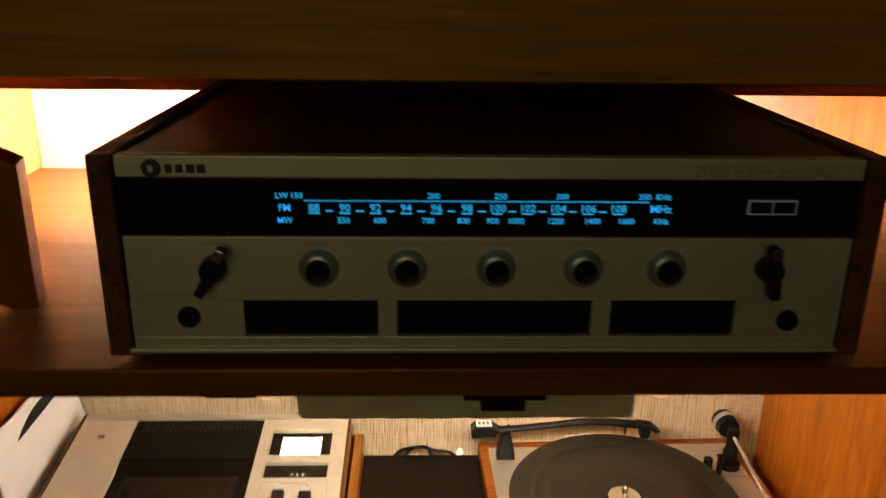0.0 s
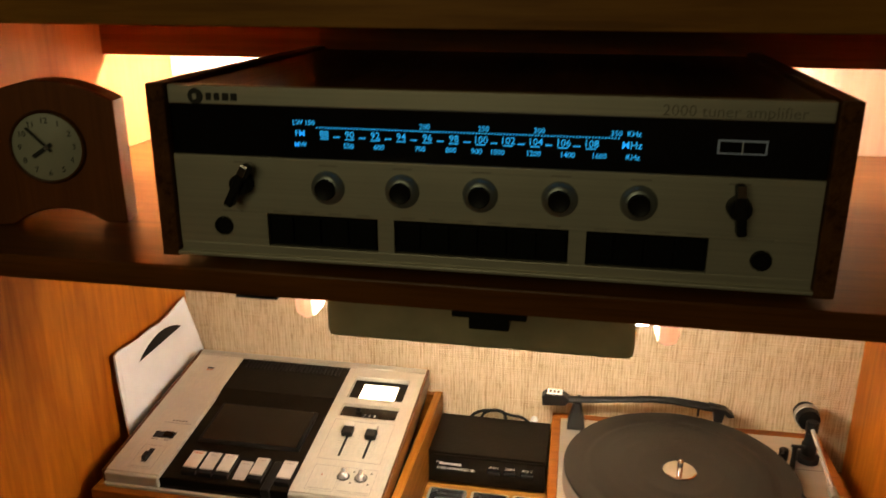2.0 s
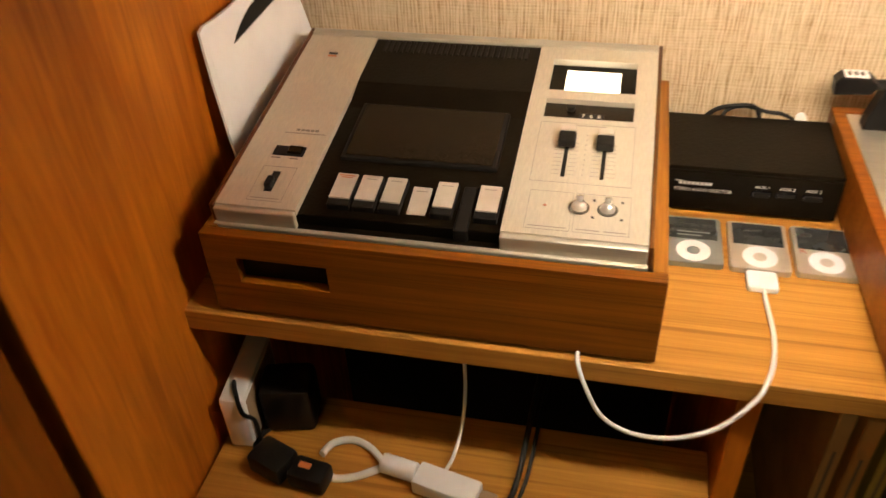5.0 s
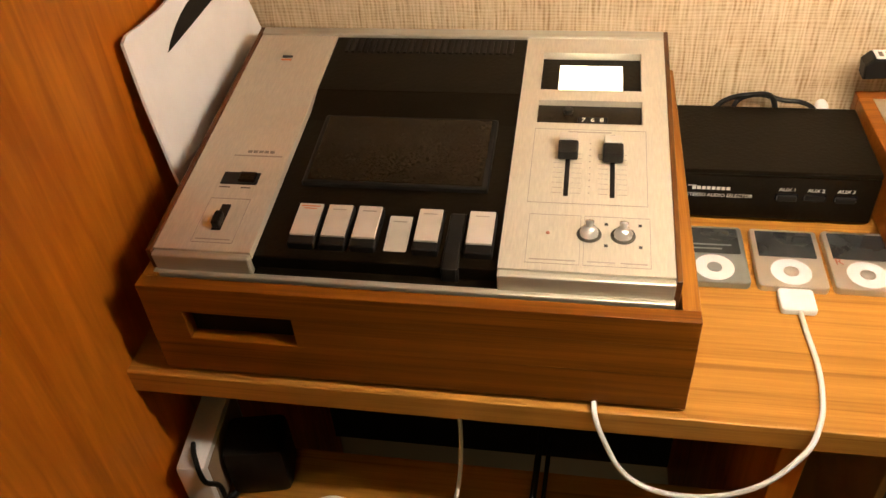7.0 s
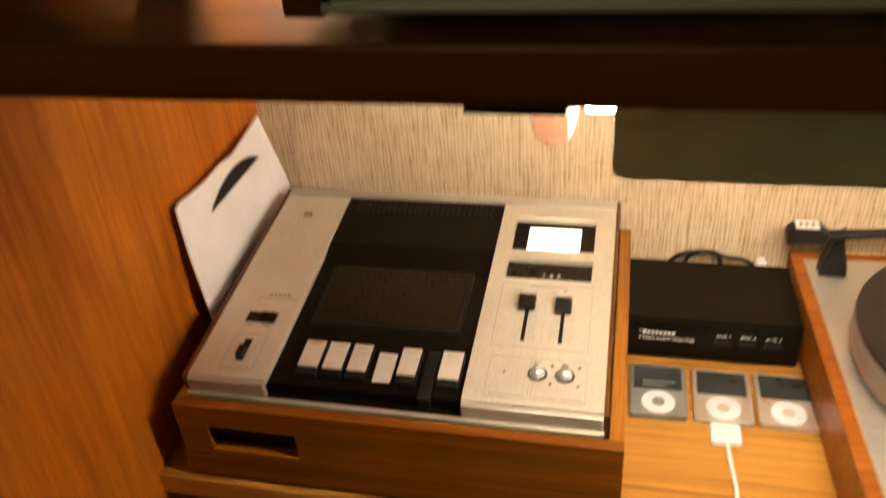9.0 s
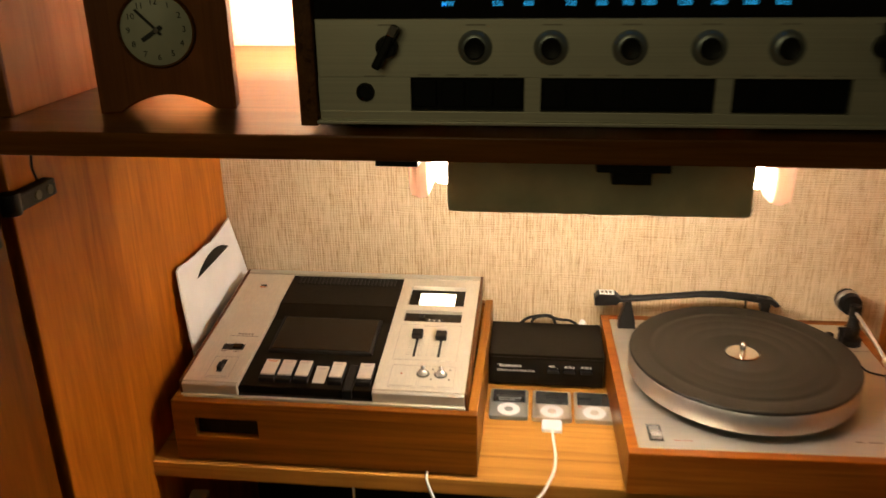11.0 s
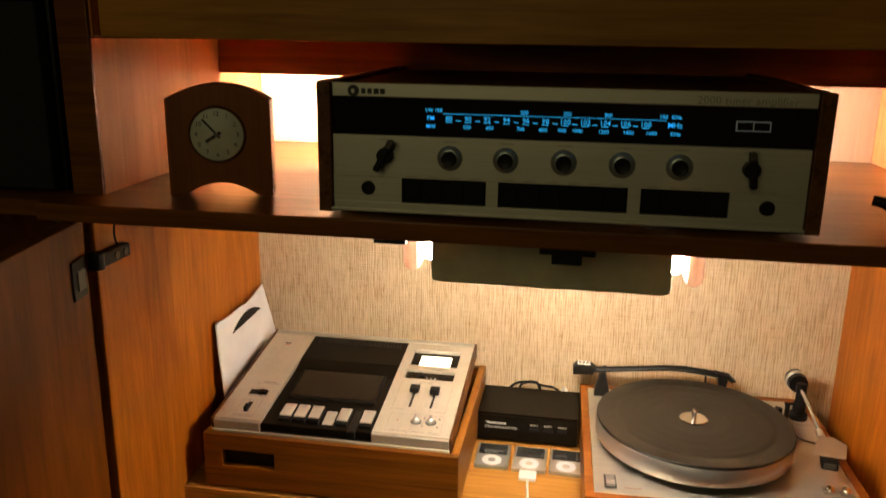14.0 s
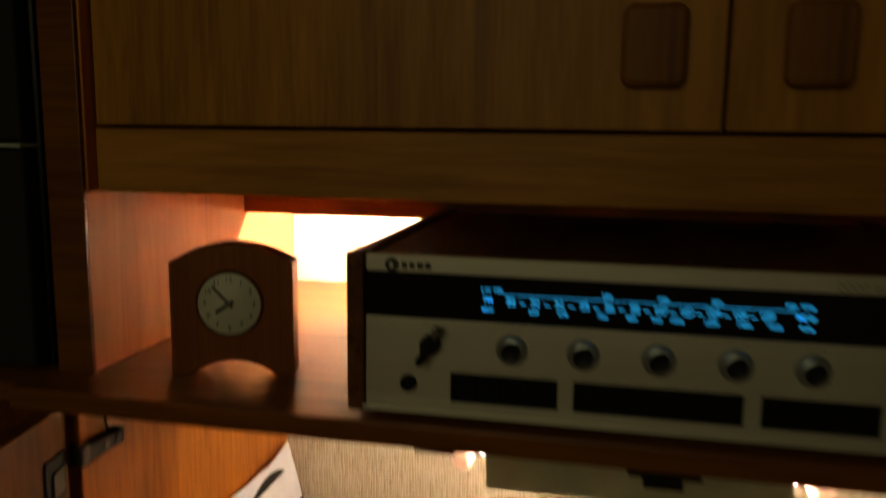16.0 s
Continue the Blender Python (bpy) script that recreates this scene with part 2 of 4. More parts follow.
FAINT_INK = plain("faint_ink", (0.36, 0.32, 0.26), 0.6, 0, 0.1, 40, 0)
DARK_METAL = plain("dark_metal", (0.06, 0.055, 0.045), 0.45, 0.5, 0.2, 60, 0.1)
MID_INK = plain("mid_grey_ink", (0.25, 0.225, 0.18), 0.6, 0, 0.1, 40, 0)
BAY_BLACK = plain("bay_black", (0.004, 0.004, 0.004), 0.5, 0, 0.2, 60, 0, 0, 0.12)
BLUE_GLOW = glow("dial_lettering", (0.02, 0.38, 0.76), 0.8)
METER_GLOW = glow("meter_scale", (0.30, 0.33, 0.33), 0.08)
VU_GLOW = glow("level_meter_lit", (1.0, 0.90, 0.66), 3.2)
TUBE_GLOW = glow("lamp_tube", (1.0, 0.85, 0.69), TUBE_POWER)
UPPER_GLOW = glow("upper_lamp_tube", (1.0, 0.82, 0.70), UPPER_POWER)

# ---- building helpers ----
PLACE = {}
LEVEL = Matrix.Identity(4)
SEAT = [LEVEL]


def seated(dx=0.0, dy=0.0, dz=0.0, sx=1.0, sy=1.0, sz=1.0, about=(0.0, 0.0, 0.0)):
    """The set of a thing: its drawing stretched to size about a point, then moved."""
    c = Vector(about)
    SEAT[0] = Matrix.Translation(c + Vector((dx, dy, dz))) @ Matrix.Diagonal((sx, sy, sz, 1.0)) @ Matrix.Translation(-c)


def thing(name, loc, label, category, group="", kind=""):
    ob = new(name)
    ob.empty_display_size = 0.02
    loc = SEAT[0] @ Vector(loc)
    ob.location = loc
    PLACE[ob.name] = loc
    return tagged(ob, label, category, group, kind)


def part(name, bm, material, parent=None, label="", smooth=False):
    """One bmesh, in world places, as one mesh object under a thing or a part."""
    bm.transform(SEAT[0])
    lo = [min(v.co[i] for v in bm.verts) for i in range(3)]
    hi = [max(v.co[i] for v in bm.verts) for i in range(3)]
    c = Vector([(a + b) / 2 for a, b in zip(lo, hi)])
    bmesh.ops.translate(bm, verts=bm.verts, vec=-c)
    me = bpy.data.meshes.new(name)
    bm.to_mesh(me)
    bm.free()
    me.materials.append(material)
    if smooth:
        for f in me.polygons:
            f.use_smooth = True
        me.set_sharp_from_angle(angle=radians(38))
    ob = new(name, me)
    if parent is not None:
        ob.parent = parent
        ob.location = c - PLACE[parent.name]
    else:
        ob.location = c
    PLACE[ob.name] = c
    if label:
        ob["label"] = label
    return ob


def structure(name, bm, material, label, category, smooth=False):
    return tagged(part(name, bm, material, None, "", smooth), label, category, "", "structure")


def bevel(bm, edges, w, seg=2):
    if w > 0:
        bmesh.ops.bevel(bm, geom=edges, offset=w, segments=seg, profile=0.5, affect="EDGES", clamp_overlap=True)


def box(x0, x1, y0, y1, z0, z1, b=0.001, m=None, bm=None, seg=2):
    t = bmesh.new()
    bmesh.ops.create_cube(t, size=1)
    for v in t.verts:
        v.co = (x0 + (v.co.x + 0.5) * (x1 - x0), y0 + (v.co.y + 0.5) * (y1 - y0), z0 + (v.co.z + 0.5) * (z1 - z0))
    bevel(t, t.edges[:], b, seg)
    if m is not None:
        t.transform(m)
    return join(bm, t)


def join(bm, t):
    if bm is None:
        return t
    me = bpy.data.meshes.new("t")
    t.to_mesh(me)
    t.free()
    bm.from_mesh(me)
    bpy.data.meshes.remove(me)
    return bm


def cyl(r, h, m, r2=None, b=0.0, n=32, bm=None, seg=2):
    """A round bar from z 0 to h, laid by the pose m."""
    t = bmesh.new()
    bmesh.ops.create_cone(t, cap_ends=True, segments=n, radius1=r, radius2=r if r2 is None else r2, depth=h)
    bmesh.ops.translate(t, verts=t.verts, vec=(0, 0, h / 2))
    if b:
        bevel(t, [e for e in t.edges if abs(e.verts[0].co.z - e.verts[1].co.z) < 1e-6], b, seg)
    t.transform(m)
    return join(bm, t)


def lathe(profile, m, n=48):
    """A turned body from (radius, height) pairs."""
    t = bmesh.new()
    rings = []
    for r, z in profile:
        rings.append([t.verts.new((r * math.cos(2 * math.pi * i / n), r * math.sin(2 * math.pi * i / n), z)) for i in range(n)] if r > 1e-6 else [t.verts.new((0, 0, z))])
    for a, b in zip(rings, rings[1:]):
        for i in range(n):
            q = [a[i % len(a)], a[(i + 1) % len(a)], b[(i + 1) % len(b)], b[i % len(b)]]
            q = list(dict.fromkeys(q))
            if len(q) > 2:
                t.faces.new(q)
    bmesh.ops.recalc_face_normals(t, faces=t.faces)
    t.transform(m)
    return t


def slab(outline, depth, m, b=0.0, holes=()):
    """An upright or flat plate: an outline of (u, v) with thickness along local z, laid by m."""
    t = bmesh.new()
    vs = [t.verts.new((u, v, 0)) for u, v in outline]
    f = t.faces.new(vs)
    r = bmesh.ops.extrude_face_region(t, geom=[f])
    bmesh.ops.translate(t, verts=[v for v in r["geom"] if isinstance(v, bmesh.types.BMVert)], vec=(0, 0, depth))
    bmesh.ops.recalc_face_normals(t, faces=t.faces)
    if b:
        bevel(t, [e for e in t.edges if abs(e.verts[0].co.z - e.verts[1].co.z) < 1e-6], b)
    t.transform(m)
    return t


def rounded(w, h, r, n=6, cx=0.0, cy=0.0):
    pts = []
    for sx, sy, a0 in ((1, 1, 0), (-1, 1, 90), (-1, -1, 180), (1, -1, 270)):
        for i in range(n + 1):
            a = radians(a0 + 90 * i / n)
            pts.append((cx + sx * (w / 2 - r) + r * math.cos(a), cy + sy * (h / 2 - r) + r * math.sin(a)))
    return pts


def tube(points, r, n=10, steps=8):
    """A round cable through points, along a smooth curve."""
    P = [Vector(p) for p in points]
    path = []
    for i in range(len(P) - 1):
        a, b, c, d = P[max(i - 1, 0)], P[i], P[i + 1], P[min(i + 2, len(P) - 1)]
        for k in range(steps):
            s = k / steps
            path.append(0.5 * ((2 * b) + (c - a) * s + (2 * a - 5 * b + 4 * c - d) * s * s + (3 * b - a - 3 * c + d) * s ** 3))
    path.append(P[-1])
    t = bmesh.new()
    rings, side = [], Vector((0.31, 0.2, 0.93))
    for i, p in enumerate(path):
        way = (path[min(i + 1, len(path) - 1)] - path[max(i - 1, 0)]).normalized()
        u = side - way * side.dot(way)
        u.normalize()
        side = u
        w = way.cross(u)
        rings.append([t.verts.new(p + r * (u * math.cos(2 * math.pi * j / n) + w * math.sin(2 * math.pi * j / n))) for j in range(n)])
    for a, b in zip(rings, rings[1:]):
        for j in range(n):
            t.faces.new((a[j], a[(j + 1) % n], b[(j + 1) % n], b[j]))
    t.faces.new(rings[0][::-1])
    t.faces.new(rings[-1])
    bmesh.ops.recalc_face_normals(t, faces=t.faces)
    return t


def lettering(text, size, m, width=None, align="CENTER", bold=0.0):
    """Built-in lettering as a mesh, upright in local x and y, laid by m."""
    cu = bpy.data.curves.new("t", "FONT")
    cu.body, cu.size, cu.align_x, cu.align_y, cu.extrude, cu.resolution_u = text, size, align, "CENTER", 0.00015, 2
    cu.offset = bold
    ob = bpy.data.objects.new("t", cu)
    me = bpy.data.meshes.new_from_object(ob)
    t = bmesh.new()
    t.from_mesh(me)
    bpy.data.objects.remove(ob)
    bpy.data.curves.remove(cu)
    bpy.data.meshes.remove(me)
    if width:
        xs = [v.co.x for v in t.verts]
        k = width / (max(xs) - min(xs))
        for v in t.verts:
            v.co.x *= k
    t.transform(m)
    return t


def front(x, y, z):
    """A frame whose local x is to the right, y up and z towards the viewer, on a face that looks along -y."""
    return pose(x, y, z, 90, 0, 0)


# ---- the setting ----
structure("floor", box(-2.2, 2.2, -3.4, 0.60, -0.05, 0.0, 0), CARPET, "brown carpeted floor of the dark room", "floor")
structure("ceiling", box(-2.2, 2.2, -3.4, 0.60, 2.5, 2.55, 0), WALL_PAINT, "plain painted room ceiling", "ceiling")
structure("wall_north", box(-2.2, 2.2, 0.56, 0.60, 0.0, 2.5, 0), WALL_PAINT, "plain painted wall behind the cabinet", "wall")
structure("wall_south", box(-2.2, 2.2, -3.4, -3.36, 0.0, 2.5, 0), WALL_PAINT, "plain painted far room wall", "wall")
structure("wall_west", box(-2.2, -2.16, -3.36, 0.56, 0.0, 2.5, 0), WALL_PAINT, "plain painted room wall", "wall")
structure("wall_east", box(2.16, 2.2, -3.36, 0.56, 0.0, 2.5, 0), WALL_PAINT, "plain painted room wall", "wall")

unit = thing("wall_unit", (-0.02, 0.3, 0.0), "teak veneered wall unit with open lit compartments", "wall unit")


def side_board(x0, x1, thick, y0, y1, z0, z1):
    """An upright side board whose inner face runs from x0 at the front to x1 at the back."""
    t = box(0, thick, y0, y1, z0, z1, 0.0015)
    for v in t.verts:
        v.co.x += x0 + (x1 - x0) * (v.co.y - y0) / (y1 - y0)
    return t


part("side_panel", side_board(-0.541, -0.564, 0.036, 0.0225, 0.553, 0.0, 1.190), TEAK_V, unit)
part("side_panel", side_board(0.461, 0.4635, 0.036, 0.042, 0.553, 0.0, 1.190), TEAK_V, unit)
part("side_panel", side_board(-0.5345, -0.541, 0.036, 0.042, 0.553, 1.2105, 1.3825), TEAK_LAMPLIT, unit)
part("side_panel", side_board(-0.5315, -0.541, 0.036, 0.042, 0.553, 1.3830, 2.1), TEAK_V, unit)
part("side_panel", box(0.463, 0.499, 0.042, 0.553, 1.2105, 2.1, 0.0015), TEAK_LAMPLIT, unit)
for a, c in ((-0.5345, -0.4975), (0.4628, 0.4992)):
    part("stile", box(a, c, 0.0365, 0.0418, 1.2105, 2.1, 0.001), TEAK_DARK, unit, "dark front edging")
part("back_panel", box(-0.545, 0.49, 0.540, 0.553, 0.7505, 1.189, 0), CLOTH, unit, "woven straw grasscloth wallpaper panel")
part("lower_back", box(-0.545, 0.49, 0.5398, 0.553, 0.2, 0.7498, 0), SHADE_BACK, unit, "backing board coloured near black for the shade below the desk")
part("back_panel", box(-0.503, 0.4625, 0.523, 0.539, 1.2107, 1.424, 0), PALE_BACK, unit, "pale veneered back panel")
part("shelf", box(-0.549, 0.499, -0.0125, 0.5395, 1.1905, 1.2102, 0.0015), TEAK_DARK, unit, "dark teak shelf board")
part("desk_board", box(-0.527, 0.4635, 0.1875, 0.5395, 0.7285, 0.75, 0.0012), TEAK_X, unit, "teak desk board")
part("compartment_top", box(-0.503, 0.4625, 0.076, 0.5225, 1.3835, 1.399, 0.0005), TEAK_DARK, unit)
part("lamp_baffle", box(-0.5015, 0.4625, 0.362, 0.374, 1.3310, 1.383, 0.0008), BAFFLE, unit, "reddish board hiding the compartment lamp")
part("fascia", box(-0.4945, 0.4625, 0.055, 0.0755, 1.3825, 1.4405, 0.001), FASCIA, unit)
for x0, x1, hx in ((-0.493, 0.0535, 0.000), (0.0565, 0.4625, 0.119)):
    door = part("cupboard_door", box(x0, x1, 0.055, 0.073, 1.4440, 2.06, 0.0012), TEAK_DOOR, unit, "teak cupboard door")
    part("handle", slab(rounded(0.049, 0.063, 0.009), 0.013, front(hx, 0.055, 1.5085), 0.005), HANDLE, door, "rounded square wooden handle")
part("top_board", box(-0.549, 0.499, 0.042, 0.553, 2.1003, 2.118, 0.001), TEAK_DARK, unit)
part("lower_shelf", box(-0.506, -0.0425, 0.0, 0.2500, 0.566, 0.584, 0.001), TEAK_X, unit)
part("lower_shelf", box(-0.0215, 0.4605, 0.0, 0.5395, 0.372, 0.39, 0.001), TEAK_X, unit)
part("divider", box(-0.0415, -0.0225, 0.197, 0.5395, 0.2, 0.728, 0.001), TEAK_V, unit)

# open door of the lower compartment, hinged at the left panel
DOOR = pose(-0.5080, 0.0085, 0.0, 0, 0, -80)


def on_door(*a):
    """A piece of the open door, in the leaf's own directions."""
    return box(*a, DOOR)


leaf = thing("cabinet_door", (-0.49, -0.02, 0.2), "open teak cabinet door beside the lit compartment", "door")
part("door_leaf", on_door(0.0, 0.47, -0.019, 0.0, 0.2, 1.1895, 0.0015), TEAK_LEAF_SHADED, leaf)
seated(0.0, 0.0, 0.030)
plate = part("hinge_plate", on_door(0.010, 0.0425, 0.0, 0.0025, 1.0765, 1.1205, 0.0008), BLACK, leaf, "dark metal hinge plate")
part("plate_rim", on_door(0.016, 0.034, 0.0025, 0.0045, 1.086, 1.108, 0.0008), DARK_METAL, plate)
seated(-0.002, -0.020, 0.034)
arm = part("hinge_arm", box(-0.503, -0.490, 0.030, 0.092, 1.098, 1.114, 0.002, pose(0, 0, 0)), BLACK, leaf, "dark metal hinge arm")
part("pivot", cyl(0.009, 0.020, pose(-0.498, 0.034, 1.096), b=0.002, n=20), BLACK, arm, "", True)
for yy in (0.062, 0.080):
    part("screw", cyl(0.0045, 0.003, pose(-0.4915, yy, 1.106, 0, 90, 0), n=12), DARK_METAL, arm)
part("latch_wire", tube([(-0.4995, 0.080, 1.112), (-0.4985, 0.074, 1.128), (-0.4985, 0.078, 1.145), (-0.4985, 0.076, 1.156)], 0.0012, 8, 5), BLACK, leaf, "thin dark wire")

# ---- strip lamp under the shelf ----
seated(0.004, 0.0, 0.019, 1.02, 1.0, 1.067, (-0.0025, 0.0, 1.1045))
strip = thing("strip_lamp", (0.0, 0.10, 1.166), "strip lamp with grey metal shield under the shelf", "lamp")
part("shield", slab(rounded(0.254, 0.060, 0.006), 0.0015, front(-0.0025, 0.074, 1.1345)), GREY_METAL, strip, "grey enamelled lamp shield")
part("housing", box(-0.15, 0.145, 0.088, 0.135, 1.152, 1.1668, 0.002), GREY_METAL, strip)
part("diffuser", box(-0.146, 0.141, 0.107, 0.126, 1.117, 1.1518, 0.007, None, None, 4), TUBE_GLOW, strip, "glowing warm white lamp diffuser", True)
for x0, x1 in ((-0.1655, -0.1465), (0.1415, 0.1605)):
    part("end_cap", slab(rounded(0.046, 0.058, 0.015), x1 - x0, pose(x0, 0.106, 1.1375, 90, 0, 90), 0.008), CAP, strip, "translucent pale plastic end cap")
seated(0.007, 0.0, 0.0238)
latch = thing("door_catch", (0.014, 0.01, 1.1668), "black double door catch screwed under the shelf front", "catch")
part("plate", box(-0.013, 0.042, -0.004, 0.026, 1.1585, 1.1670, 0.0008), BLACK, latch)
part("roller_body", box(-0.001, 0.029, 0.0, 0.020, 1.1478, 1.1588, 0.0012), BLACK, latch)
part("catch_plate", box(-0.1825, -0.149, -0.002, 0.026, 1.1600, 1.1668, 0.0005), BLACK, thing("door_catch", (-0.166, 0.012, 1.160), "small dark metal door catch under the shelf", "catch"))
part("hook", tube([(0.19, 0.06, 1.1668), (0.19, 0.06, 1.160), (0.192, 0.058, 1.157), (0.194, 0.06, 1.159)], 0.0009, 8, 4), BLACK, thing("cup_hook", (0.19, 0.06, 1.16), "small dark wire hook under the shelf", "hook"))

seated(0.0, 0.0, 0.0248)
upper = thing("compartment_lamp", (-0.28, 0.43, 1.3575), "warm tube lamp behind the compartment baffle", "lamp")
part("housing", box(-0.44, 0.27, 0.385, 0.425, 1.3465, 1.3582, 0.002), GREY_METAL, upper)
part("lamp_tube", cyl(0.007, 0.68, pose(-0.43, 0.402, 1.3375, 0, 90, 0), n=20), UPPER_GLOW, upper, "glowing lamp tube", True)


# ---- receiver ----
seated(0.0065, 0.001, 0.0253)


def receiver():
    r = thing("tuner_amplifier", (0.003, 0.15, 1.185), "silver fronted tuner amplifier in a dark walnut case", "amplifier")
    part("side_cheek", box(-0.2385, -0.2245, -0.004, 0.357, 1.190, 1.3205, 0.0012), WALNUT_DARK, r)
    part("side_cheek", box(0.2315, 0.2455, -0.004, 0.357, 1.190, 1.3205, 0.0012), WALNUT_DARK, r)
    part("top_panel", box(-0.2243, 0.2313, 0.004, 0.356, 1.309, 1.3168, 0.0008), WALNUT_DARK, r, "dark walnut veneered top")
    part("bottom_panel", box(-0.2243, 0.2313, 0.004, 0.356, 1.1915, 1.197, 0.0008), BLACK, r)
    part("rear_panel", box(-0.2243, 0.2313, 0.348, 0.356, 1.1972, 1.3088, 0.0005), BLACK, r)
    for fx in (-0.2, 0.207):
        for fy in (0.03, 0.32):
            part("foot", cyl(0.012, 0.0066, pose(fx, fy, 1.185), b=0.001, n=20), RUBBER, r, "", True)
    part("upper_band", box(-0.2235, 0.2308, 0.0, 0.010, 1.3060, 1.3195, 0.0010), ALU_X, r, "brushed aluminium band")
    glass = part("dial_glass", box(-0.2235, 0.2308, 0.002, 0.012, 1.2690, 1.3057, 0.0005), DIAL_BLACK, r, "black tuning dial glass")
    # lower panel with three openings
    X0, X1, Z0, Z1 = -0.2235, 0.2308, 1.1935, 1.2688
    wins = [(-0.1530, -0.0680), (-0.0560, 0.0690), (0.0810, 0.1625)]
    zb, zt = 1.2015, 1.2265
    panel = None
    panel = box(X0, X1, 0.0, 0.010, zt, Z1, 0.0006, None, panel)
    panel = box(X0, X1, 0.0, 0.010, Z0, zb, 0.0006, None, panel)
    ends = [X0] + [x for w in wins for x in w] + [X1]
    for a, b in zip(ends[0::2], ends[1::2]):
        panel = box(a, b, 0.00015, 0.010, zb - 0.0004, zt + 0.0004, 0.0, None, panel)
    fp = part("front_panel", panel, ALU_X, r, "brushed aluminium front panel")
    part("lip", box(-0.226, 0.232, -0.004, 0.002, 1.1915, 1.1945, 0.0008), ALU_X, r)
    for a, b in wins:
        w = part("switch_bay", box(a - 0.001, b + 0.001, 0.0045, 0.013, zb - 0.001, zt + 0.001, 0), BAY_BLACK, r, "black recessed switch bay")
        k = max(2, round((b - a) / 0.021))
        for i in range(k):
            c = a + (b - a) * (i + 0.5) / k
            part("push_button", box(c - 0.0085, c + 0.0085, 0.0022, 0.0048, zb + 0.003, zt - 0.003, 0.0005), BAY_BLACK, w)
    for x in (-0.104, -0.049, 0.007, 0.062, 0.115):
        kn = part("knob", lathe([(0.0, 0.0095), (0.0058, 0.0095), (0.0068, 0.0100), (0.0074, 0.0090), (0.0078, 0.003), (0.0078, 0.0)], front(x - 0.0005, 0.0, 1.2485), 40), BLACK, r, "black round knob", True)
        part("knob_skirt", lathe([(0.0077, 0.0062), (0.0096, 0.0058), (0.0110, 0.0045), (0.0122, 0.0015), (0.0126, 0.0)], front(x - 0.0005, 0.0, 1.2485), 40), POD_GREY, kn, "polished ring", True)
    for x, a in ((-0.169, -28), (0.1785, 6)):
        base = part("selector_knob", lathe([(0.0, 0.012), (0.0066, 0.012), (0.0076, 0.010), (0.008, 0.0)], front(x, 0.0, 1.2495), 32), BLACK, r, "black pointer knob", True)
        m = front(x, 0.0, 1.2495) @ pose(0, 0, 0.006, 0, 0, a)
        part("pointer", box(-0.0032, 0.0032, -0.0165, 0.0175, 0.0, 0.011, 0.0016, m), BLACK, base)
        part("pointer_cap", box(-0.0028, 0.0028, 0.010, 0.018, 0.0108, 0.0118, 0.0004, m), CHROME, base)
    for x in (-0.1875, 0.1970):
        j = part("socket", lathe([(0.0, 0.001), (0.0046, 0.001), (0.0052, 0.0028), (0.0066, 0.0028), (0.0072, 0.0)], front(x, 0.0, 1.2155 if x < 0 else 1.2130), 32), BLACK, r, "black headphone socket", True)
    # maker's mark as plain shapes
    part("badge", cyl(0.0058, 0.0007, front(-0.2015, 0.0, 1.3117), n=32), BLACK_TEXT, r)
    part("badge_arc", box(-0.2035, -0.2005, -0.0011, -0.0006, 1.3095, 1.3135, 0.0002), ALU_X, r)
    for i, w in enumerate((0.0042, 0.0042, 0.005, 0.005)):
        part("mark_bar", box(-0.1935 + i * 0.0063, -0.1935 + i * 0.0063 + w, -0.0006, 0.0005, 1.3090, 1.3143, 0.0002), BLACK_TEXT, r)
    part("lettering", lettering("2000 tuner amplifier", 0.0105, front(0.1695, -0.0002, 1.3112), 0.089), MID_INK, r, "faint grey lettering")
    # panel legends too small to read
    for x in (-0.169, -0.104, -0.049, 0.007, 0.062, 0.115, 0.178):
        part("legend_bar", box(x - 0.007, x + 0.007, -0.0003, 0.0005, 1.2640, 1.2652, 0), FAINT_INK, r)
    for a, b in wins:
        k = max(2, round((b - a) / 0.021))
        for i in range(k):
            c = a + (b - a) * (i + 0.5) / k
            part("legend_bar", box(c - 0.005, c + 0.005, -0.0003, 0.0005, 1.2282, 1.2293, 0), FAINT_INK, r)
    for x in (-0.18, 0.196):
        part("legend_bar", box(x - 0.008, x + 0.008, -0.0003, 0.0005, 1.2268, 1.2280, 0), FAINT_INK, r)
    # dial scales
    Y = 0.0016
    def word(s, x, z, h, w=None):
        part("dial_lettering", lettering(s, h * 1.12, front(x - 0.0022, Y, z - 0.0018), w, "CENTER", 0.00006), BLUE_GLOW, glass, "glowing blue lettering")
    for s, x in (("LW", -0.1235), ("150", -0.1145), ("200", -0.031), ("250", 0.010), ("300", 0.048), ("350", 0.099), ("KHz", 0.1105)):
        word(s, x, 1.2965, 0.0046)
    for i in range(11):
        word(str(88 + 2 * i), -0.1040 + 0.0187 * i, 1.2888, 0.0062)
        part("scale_dash", box(-0.1095 + 0.0187 * i, -0.1029 + 0.0187 * i, Y - 0.0002, Y + 0.0004, 1.2834, 1.2842, 0), BLUE_GLOW, glass)
        if i < 10:
            part("scale_dash", box(-0.0994 + 0.0187 * i, -0.0947 + 0.0187 * i, Y - 0.0002, Y + 0.0004, 1.2848, 1.2856, 0), BLUE_GLOW, glass)
    word("FM", -0.122, 1.2888, 0.0055)
    word("MHz", 0.1095, 1.2888, 0.0062)
